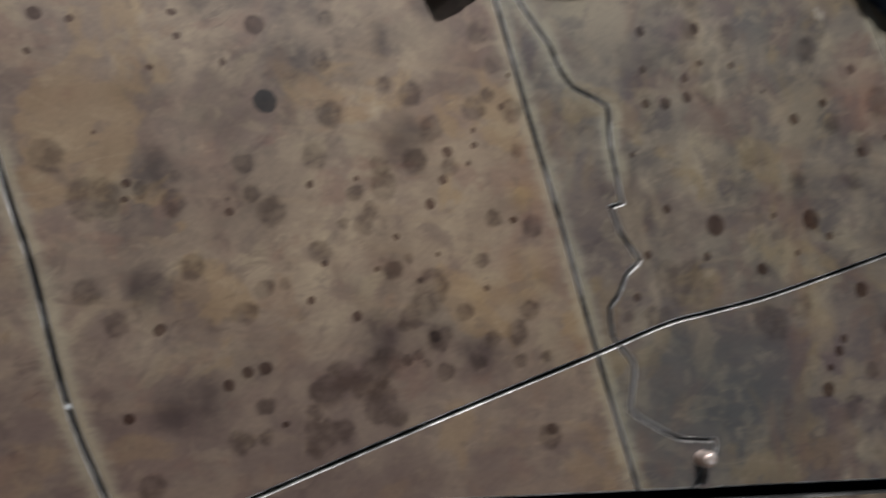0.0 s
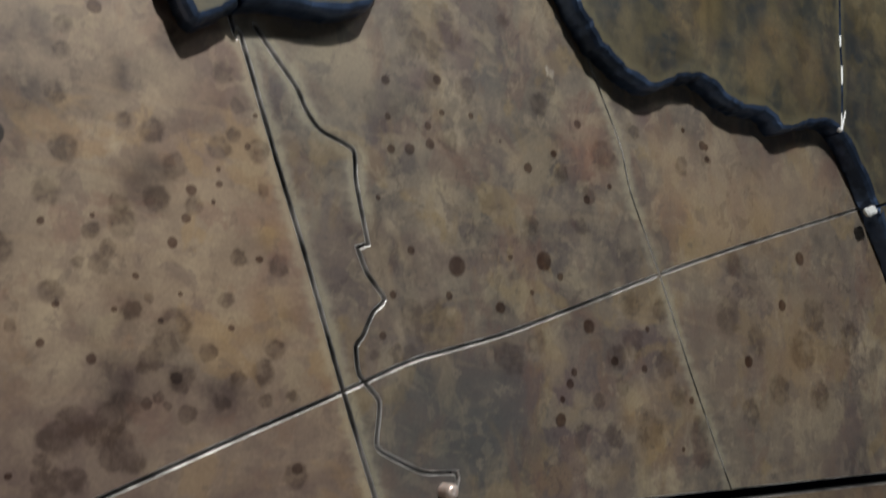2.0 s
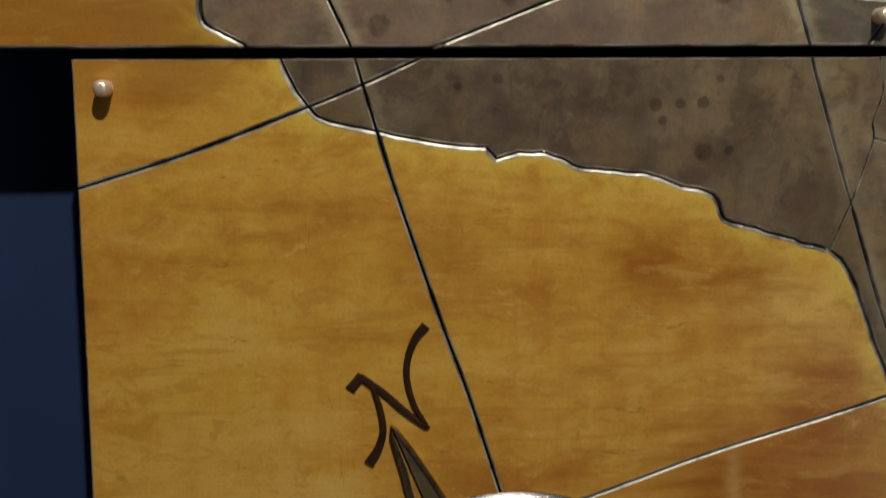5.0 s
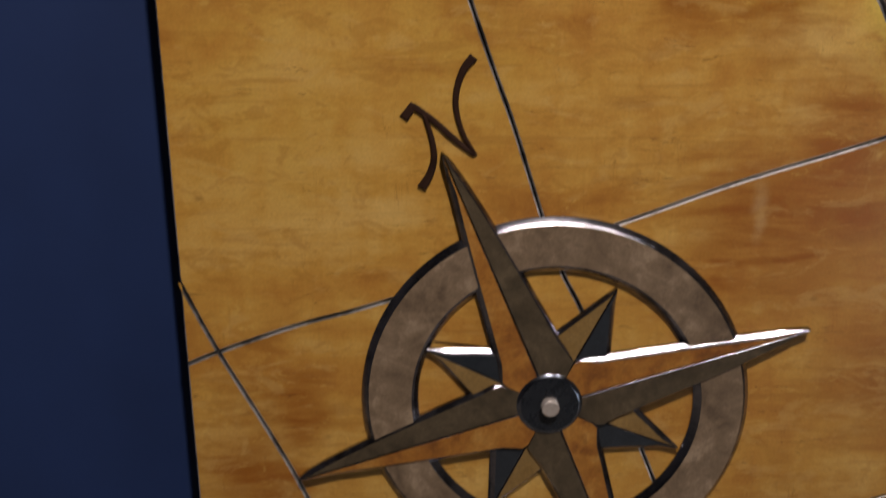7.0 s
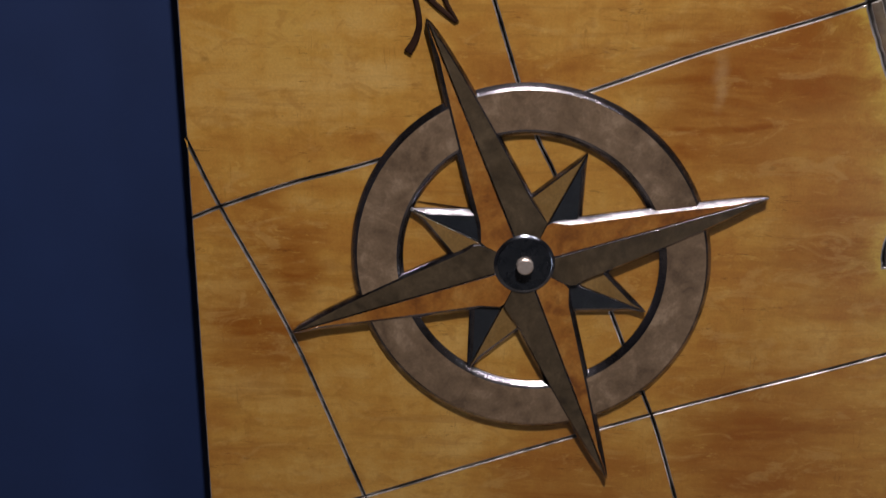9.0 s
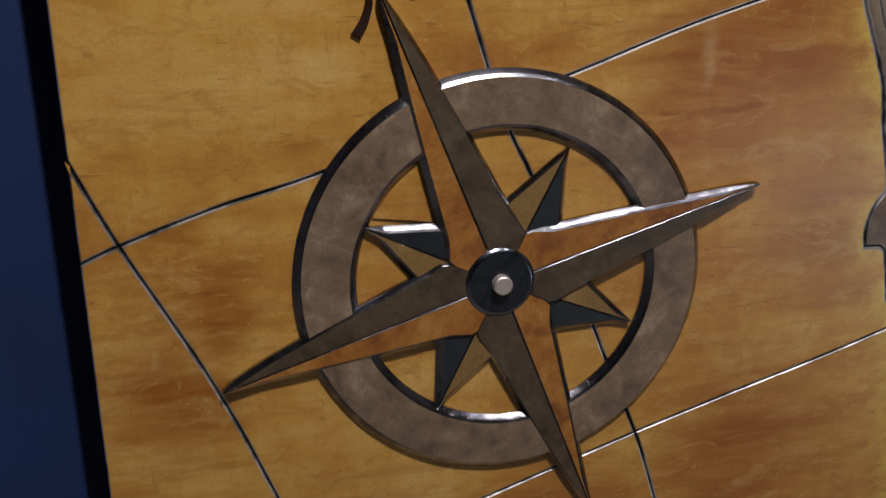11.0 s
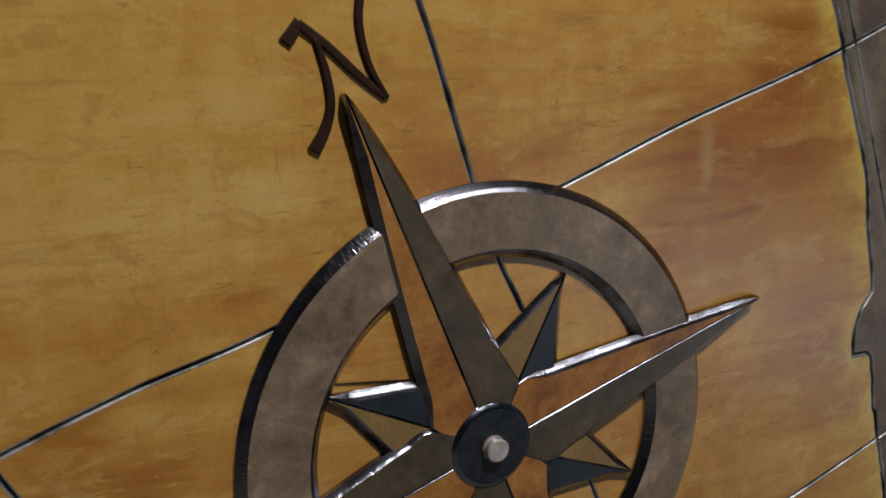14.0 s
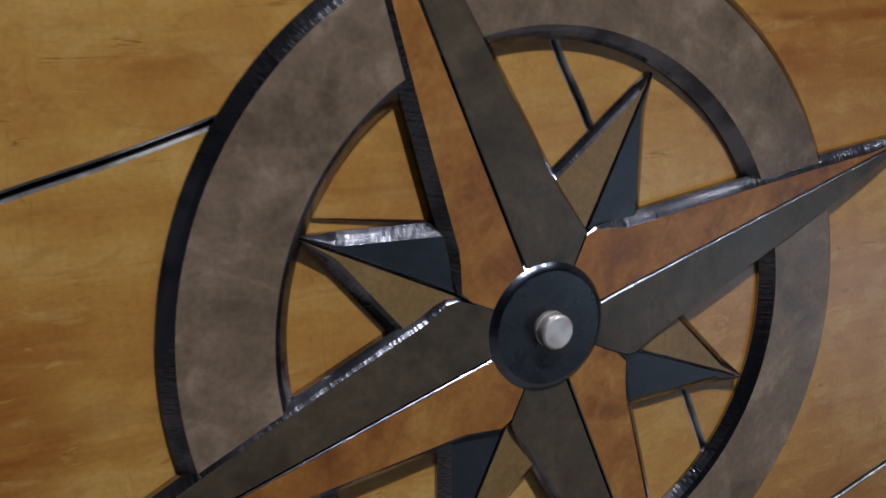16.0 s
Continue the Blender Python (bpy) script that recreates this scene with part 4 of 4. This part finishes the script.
RIVER_UP += smooth([(0.160, 0.650), (0.167, 0.635), (0.180, 0.6195), (0.172, 0.611), (0.165, 0.596), (0.1605, 0.590), (0.163, 0.573), (0.1775, 0.557),
                    (0.176, 0.533), (0.180, 0.527), (0.210, 0.514), (0.2355, 0.5125), (0.2355, 0.505), (0.228, 0.494), (0.2215, 0.485), (0.218, 0.475)], tension=0.3)
RIVER_LOW = smooth([(0.229, 0.484), (0.230, 0.471), (0.2335, 0.455), (0.228, 0.433), (0.230, 0.424), (0.219, 0.385), (0.206, 0.351)], tension=0.3)
RIVER_FORK = smooth([(0.230, 0.424), (0.248, 0.4195), (0.258, 0.408), (0.269, 0.392), (0.285, 0.364), (0.292, 0.345), (0.312, 0.344)], tension=0.3)
SHORE = ragged([(-0.158, 0.482), (-0.152, 0.467), (-0.145, 0.452), (-0.136, 0.440), (-0.126, 0.432), (-0.094, 0.4255), (-0.053, 0.418), (-0.025, 0.416)], 0.0006, 1)
SHORE += ragged([(-0.018, 0.409), (-0.008, 0.412), (0.010, 0.4135), (0.024, 0.409), (0.037, 0.404), (0.068, 0.401), (0.081, 0.400), (0.108, 0.391), (0.121, 0.389),
                 (0.127, 0.384), (0.133, 0.371), (0.146, 0.367), (0.182, 0.357), (0.206, 0.3505)], 0.0013, 2)
SHORE += ragged([(0.215, 0.344), (0.224, 0.331), (0.234, 0.308), (0.245, 0.283), (0.255, 0.262), (0.267, 0.230), (0.285, 0.190), (0.297, 0.160), (0.303, 0.128),
                 (0.312, 0.098), (0.3145, 0.081), (0.305, 0.067), (0.3015, 0.048), (0.3035, 0.0355)], 0.001, 3)
SHORE += ragged([(0.317, 0.035), (0.324, 0.027), (0.330, -0.002), (0.340, -0.033), (0.36, -0.10), (0.37, -0.2), (0.40, -0.33), (0.43, -0.5)], 0.002, 4)
SHORE_UP = ragged([(-0.168, 0.468), (-0.175, 0.477), (-0.190, 0.4845), (-0.199, 0.491), (-0.200, 0.507), (-0.206, 0.519), (-0.214, 0.526), (-0.228, 0.536),
                   (-0.240, 0.543), (-0.26, 0.548), (-0.31, 0.553), (-0.40, 0.58), (-0.50, 0.60), (-0.60, 0.66)], 0.0008, 5)

# ---- the two metal panels ----
THICK = 0.0045
GROOVE = 0.0008
FINE_CUTS = L4_UP + L4_LOW + RIVER_LOW + RIVER_FORK


def near_line(p, line):
    return min((p - q).length_squared for q in line) < 0.0035**2


def panel(name, label, corners, lines, shore_poly, brown, haloed):
    base = thing(name, label, "wall art")
    outline = []
    for a, b in zip(corners, corners[1:] + corners[:1]):
        a, b = Vector(a), Vector(b)
        k = round((b - a).length / 0.01)
        outline += [a.lerp(b, i / k) for i in range(k)]
    # Assumed board; its black stands in for the dark depth of the cuts.
    back = slab([c.copy() for c in outline], 0.0065, 0.014, 0.0005)
    part("backing_board", back, [M_BACK, M_BACK], base, "assumed black backing board")
    gold = [tuple(p) for p in shore_poly]
    for loop in cut_pieces(outline, lines):
        loop = split_ends(clean(loop))
        lp = clean(shrink(loop, GROOVE, [0.45 if near_line(p, FINE_CUTS) else 1.0 for p in loop]), 0.0003)
        tri = tessellate_polygon([[Vector((p.x, p.y, 0)) for p in lp]])
        votes = 0.0
        for t in tri:
            a, b, c = (lp[i] for i in t)
            area = abs((b - a).cross(c - a))
            votes += area if inside((a + b + c) / 3, gold) else -area
        amber_piece = votes > 0
        bevel = []
        for p in lp:
            top = corners[3][1] + (corners[2][1] - corners[3][1]) * (p.x - corners[3][0]) / (corners[2][0] - corners[3][0])
            if p.y > top - 0.003:
                bevel.append(0.35)
            elif amber_piece and near_line(p, shore_poly):
                bevel.append(2.1)
            else:
                bevel.append(0.5 if near_line(p, FINE_CUTS) else 1.15 if amber_piece else 1.0)
        bm = slab(lp, 0, THICK + 0.002, 0.0010, 0.0012, rim=shore_poly if amber_piece else haloed, fade=0.014 if amber_piece else 0.0075, weights=bevel)
        if sum((p.x for p in lp)) / len(lp) > 0.172:
            mat = M_UPPER_RIGHT if brown == M_UPPER else M_LOWER_RIGHT
        else:
            mat = brown
        part("plate_piece", bm, [M_GOLD if amber_piece else mat, M_EDGE], base)
    return base


LOW = [(-0.278, -0.46), (0.96, -0.46), (0.96, 0.4905), (-0.278, 0.467)]
UP = [(-0.56, 0.4668), (1.0, 0.4995), (1.0, 1.12), (-0.56, 1.12)]
panel("metal_panel", "amber and brown dyed metal map panel on standoff bolts", LOW,
      [L1_LOW, L2_LOW, L3_LOW, L4_LOW, L6, L7, L8, RIVER_LOW, RIVER_FORK, SHORE],
      SHORE + [Vector((0.43, -0.6)), Vector((-0.4, -0.6)), Vector((-0.4, 0.5))], M_LOWER, L3_LOW + L2_LOW + RIVER_FORK)
panel("metal_panel", "tan and brown patina metal map panel with cut river lines", UP,
      [L1_UP, L2_UP, L3_UP, L4_UP, L9_UP, RIVER_UP, SHORE_UP],
      SHORE_UP + [Vector((-0.7, 0.66)), Vector((-0.7, 0.4)), Vector((-0.16, 0.4))], M_UPPER, L3_UP + L2_UP + RIVER_UP[:36] + L4_UP[::3])

# ---- bridge tabs left in the cuts, and tabs shaped as glints ----


def tab(x, z, turn, y=0.0, tilt=0, size=(0.0028, 0.0009)):
    w, h = size
    bm = bmesh.new()
    box(bm, (-w, 0.0003, -h), (w, 0.005, h))
    bmesh.ops.bevel(bm, geom=bm.edges[:], offset=h * 0.3, segments=2, affect="EDGES")
    ob = new("bridge_glint_tab", mesh_of("bridge_glint_tab", bm, M_TAB_GLINT))
    ob.matrix_world = pose(x, y, z, tilt, -turn if tilt else turn, 0)
    return tagged(ob, "small bright steel tab for cut bridges and edge glints", "metal tab")


tab(-0.134, 0.5285, 8)
tab(0.0565, 0.842, 10)

# ---- raised plates ----
RAISE = 0.0195


def raised(label, shore, back_pts, lines):
    base = thing("raised_plate", label, "wall art")
    outline = [p + Vector((-0.0012, -0.0022)) for p in shore] + [Vector(p) for p in back_pts]
    if poly_area(outline) < 0:
        outline.reverse()
    for loop in cut_pieces(outline, lines):
        lp = clean(shrink(split_ends(clean(loop)), 0.0006), 0.0003)
        bevel = [1.0 + 0.5 * noise.noise(Vector((p.x * 55, p.y * 55, 3))) if min((p - q).length_squared for q in outline) < 0.004**2 else 0.15 for p in lp]
        part("plate_piece", slab(lp, -RAISE, -0.0005, 0.0056, 0.0085, rim=True, weights=bevel), [M_MOSS, M_EDGE_NAVY], base)
    return base


SHORE_A = ragged([(0.012, 0.836), (0.026, 0.799), (0.044, 0.765), (0.058, 0.769), (0.073, 0.780), (0.100, 0.787), (0.131, 0.789), (0.148, 0.795), (0.160, 0.803),
                  (0.171, 0.827), (0.18, 0.85), (0.20, 0.86)], 0.0012, 6)
raised("dark moss brown raised metal plate with navy edge", SHORE_A, [(0.21, 1.0), (0.10, 1.09), (-0.04, 1.06), (-0.02, 0.93)],
       [smooth([(0.076, 0.765), (0.070, 0.785), (0.060, 0.811), (0.03, 0.89), (-0.03, 1.2)])])
SHORE_B = ragged([(0.27, 0.96), (0.296, 0.895), (0.316, 0.862), (0.340, 0.829), (0.357, 0.814), (0.383, 0.801), (0.412, 0.796), (0.441, 0.810), (0.471, 0.814),
                  (0.494, 0.803), (0.522, 0.799), (0.547, 0.801), (0.565, 0.789)], 0.0025, 7)
SHORE_B += ragged([(0.576, 0.791), (0.612, 0.803), (0.645, 0.806), (0.674, 0.781), (0.698, 0.747), (0.720, 0.712), (0.78, 0.62), (0.85, 0.56)], 0.0015, 8)
raised("dark moss and ochre raised metal plate with navy edge", SHORE_B, [(0.98, 0.58), (0.98, 1.1), (0.25, 1.1)],
       [smooth([(0.68, 1.2), (0.662, 0.95), (0.6575, 0.89), (0.657, 0.857), (0.6523, 0.81), (0.646, 0.775)]),
        smooth([(0.67, 0.728), (0.684, 0.7325), (0.85, 0.785), (1.1, 0.855)])])

SHORE_C = ragged([(-0.071, 0.86), (-0.067, 0.806), (-0.056, 0.7975), (-0.038, 0.8005), (-0.020, 0.812), (-0.012, 0.85)], 0.0012, 10)
raised("dark moss raised metal plate with rounded lower edge", SHORE_C, [(-0.04, 0.93), (-0.075, 0.95)], [])
# Bright tabs tilted forward to imitate glints on the plate's cut edges.
for x, z, turn, size in ((0.6575, 0.890, 85, (0.006, 0.0018)), (0.657, 0.857, 85, (0.009, 0.0018)), (0.6535, 0.8135, 68, (0.011, 0.0028)), (0.6930, 0.7345, 20, (0.008, 0.0042))):
    tab(x, z, turn, -RAISE, -24, size)

# ---- standoff bolts ----


def bolt(at, top, mat, label, radius=0.0050):
    ob = thing("standoff_bolt", label, "bolt", at, "standoff bolts of the panels")
    r = radius
    part("bolt_head", lathe([(0, -top), (r * 0.35, -top + 0.0001), (r * 0.62, -top + 0.0005), (r * 0.84, -top + 0.0013), (r * 0.97, -top + 0.0025), (r, -top + 0.0036), (r, -0.003), (r * 0.92, -0.0026), (r * 0.92, -0.0018), (r, -0.0014), (r, 0.0), (0, 0.0)]), mat, ob)
    part("bolt_shank", lathe([(0, 0.0), (0.004, 0.0), (0.004, DEPTH - at[1] + 0.01), (0, DEPTH - at[1] + 0.01)], 20), M_STEEL, ob)
    return ob


bolt((-0.258, 0, 0.4495), 0.013, M_BOLT, "copper coloured standoff bolt on the amber panel corner")
bolt((0.263, 0, 0.457), 0.011, M_BOLT, "bright copper standoff bolt on the brown lower panel")
bolt((0.226, 0, 0.502), 0.011, M_BOLT, "bright copper standoff bolt on the tan upper panel")

# ---- compass rose ----
C = Vector((0.0002, 0.035))
rose = thing("compass_rose", "layered metal compass rose with eight points", "compass rose", (C.x, 0, C.y))


def oval(r, bulge, lean, x, z, n=144):
    """A ring line, a little longer along one slope, as it was cut."""
    out = []
    for i in range(n):
        a = 2 * math.pi * i / n
        k = r + bulge * math.cos(2 * (a - radians(lean)))
        out.append(Vector((x + k * math.cos(a), z + k * math.sin(a))))
    return out


ring_hole = oval(0.1078, 0.0026, -48, 0.0055, 0.0003)
ring_hole.reverse()
part("compass_ring", slab(oval(0.1512, 0.0034, -46, 0.0055, -0.0008), -0.0062, -0.0002, 0.0054, 0.0046, holes=[ring_hole], chamfer=True), [M_RING, M_EDGE_BLUE], rose,
     "taupe patina ring")


def blade(angle, reach, half, power, side, front, back, mats, name, label, open_angle=44.5, bevel=0.0046, drop=0.0038):
    """One half of a pointed blade. side 1: the anticlockwise half."""
    u = Vector((math.cos(radians(angle)), math.sin(radians(angle))))
    v = Vector((-u.y, u.x)) * side
    n = 40
    pts, wts = [u * 0.004 + v * 0.0003], [0.0006 / bevel]
    for i in range(n):
        r = 0.006 + (reach - 0.006) * i / n
        pts.append(u * r + v * (0.0003 + min(half * (1 - r / reach) ** power, math.tan(radians(open_angle)) * r)))
        wts.append(min(1.0, 0.75 * half * (1 - r / reach) ** power / bevel) * min(1.0, max(0.08, (r - 0.027) / 0.02)))
    pts.append(u * reach + v * 0.0003)
    wts.append(0.0004 / bevel)
    if poly_area(pts) < 0:
        pts.reverse()
        wts.reverse()
    return part(name, slab(pts, front, back, bevel, drop, weights=wts, chamfer=True), mats, rose, label)


for angle, reach, half, ahead, behind in ((112.9, 0.2168, 0.032, 42.4, 47.9), (17.0, 0.2064, 0.034, 47.9, 42.5), (-68.0, 0.2165, 0.032, 42.5, 47.1), (197.7, 0.2065, 0.034, 47.1, 42.4)):
    blade(angle, reach, half, 0.85, 1, -0.0076, -0.0006, [M_COPPER, M_EDGE_BLUE], "main_point", "orange copper half of a main point", ahead - 0.4)
    blade(angle, reach, half, 0.68, -1, -0.0076, -0.0006, [M_BRONZE, M_EDGE_BLUE], "main_point", "dark bronze half of a main point", behind - 0.4, 0.0032, 0.0038)
for angle, reach, olive in ((63.6, 0.1060, 0.0028), (154.0, 0.1078, 0.0046), (-21.6, 0.1118, 0.0040), (244.5, 0.1080, 0.0046)):
    blade(angle, reach, 0.049, 1.0, 1, -0.0050, -0.0004, [M_SHARD, M_EDGE_BLUE], "minor_point", "olive tan half of a minor point", bevel=olive)
    blade(angle, reach, 0.049, 1.0, -1, -0.0050, -0.0004, [M_SLATE, M_EDGE_BLUE], "minor_point", "slate black half of a minor point", bevel=0.0046, drop=0.0036)
# Raised dark piece added where the panel has a slit cut into it.
part("sliver", slab([Vector((-0.0905, 0.0525)), Vector((-0.048, 0.0455)), Vector((-0.048, 0.0470))], -0.0012, -0.0002, 0.0002), [M_INK, M_INK], rose, "thin dark sliver in place of a slit cut beside a minor point")
HUB = (-0.0010, 0, 0.0010)
disc = part("hub_disc", lathe([(0, -0.0096), (0.0224, -0.0096), (0.0224, -0.0064), (0, -0.0064)], 96), M_HUB, rose, "slate black hub disc")
rim = part("hub_rim", lathe([(0.0224, -0.0096), (0.0231, -0.0094), (0.0246, -0.0084), (0.0262, -0.0070), (0.0277, -0.0056), (0.0288, -0.0045), (0.0292, -0.0038), (0.0224, -0.0038)], 96),
           M_HUB_RIM, rose, "polished blued rim of the hub disc")
pin = part("hub_bolt", lathe([(0, -0.0160), (0.0060, -0.0160), (0.0068, -0.0154), (0.0070, -0.0146), (0.0070, -0.0122), (0.0065, -0.0120), (0.0065, -0.0112), (0.0071, -0.0110),
                              (0.0071, -0.0082), (0, -0.0082)]), M_STEEL, rose, "bright steel hub bolt")
for ob in (disc, rim, pin):
    ob.location = HUB

# ---- letter ----


def stroke(points, widths):
    line = smooth(points, 0.002)
    left, right = [], []
    for i, p in enumerate(line):
        a, b = line[max(i - 1, 0)], line[min(i + 1, len(line) - 1)]
        way = (b - a).normalized()
        s = i / (len(line) - 1) * (len(widths) - 1)
        k = min(int(s), len(widths) - 2)
        w = widths[k] + (widths[k + 1] - widths[k]) * (s - k)
        left.append(p + Vector((-way.y, way.x)) * w * 0.45)
        right.append(p - Vector((-way.y, way.x)) * w * 0.45)
    loop = right + left[::-1]
    if poly_area(loop) < 0:
        loop.reverse()
    return clean(loop, 0.0002)


letter = thing("letter_n", "dark brown handwritten capital letter N", "letter")
part("stroke", slab(stroke([(-0.062, 0.301), (-0.069, 0.292), (-0.0735, 0.279), (-0.074, 0.265), (-0.069, 0.247), (-0.0595, 0.2315)], [0.007, 0.0055, 0.005, 0.0045, 0.004, 0.0025]),
                    -0.0022, -0.0002, 0.0011, 0.0014), [M_INK, M_INK], letter)
part("stroke", slab(stroke([(-0.0605, 0.2315), (-0.075, 0.243), (-0.090, 0.2565), (-0.1045, 0.267)], [0.0035, 0.005, 0.005, 0.0055]), -0.0020, -0.0002, 0.0011, 0.0014), [M_INK, M_INK], letter)
part("stroke", slab(stroke([(-0.1035, 0.2685), (-0.1065, 0.264), (-0.111, 0.258)], [0.006, 0.007, 0.0075]), -0.0018, -0.0002, 0.0011, 0.0014), [M_INK, M_INK], letter)
part("stroke", slab(stroke([(-0.0965, 0.2605), (-0.0915, 0.245), (-0.0895, 0.230), (-0.0925, 0.218), (-0.0985, 0.2075)], [0.003, 0.0045, 0.005, 0.006, 0.0075]), -0.0024, -0.0002, 0.0011, 0.0014),
     [M_INK, M_INK], letter)
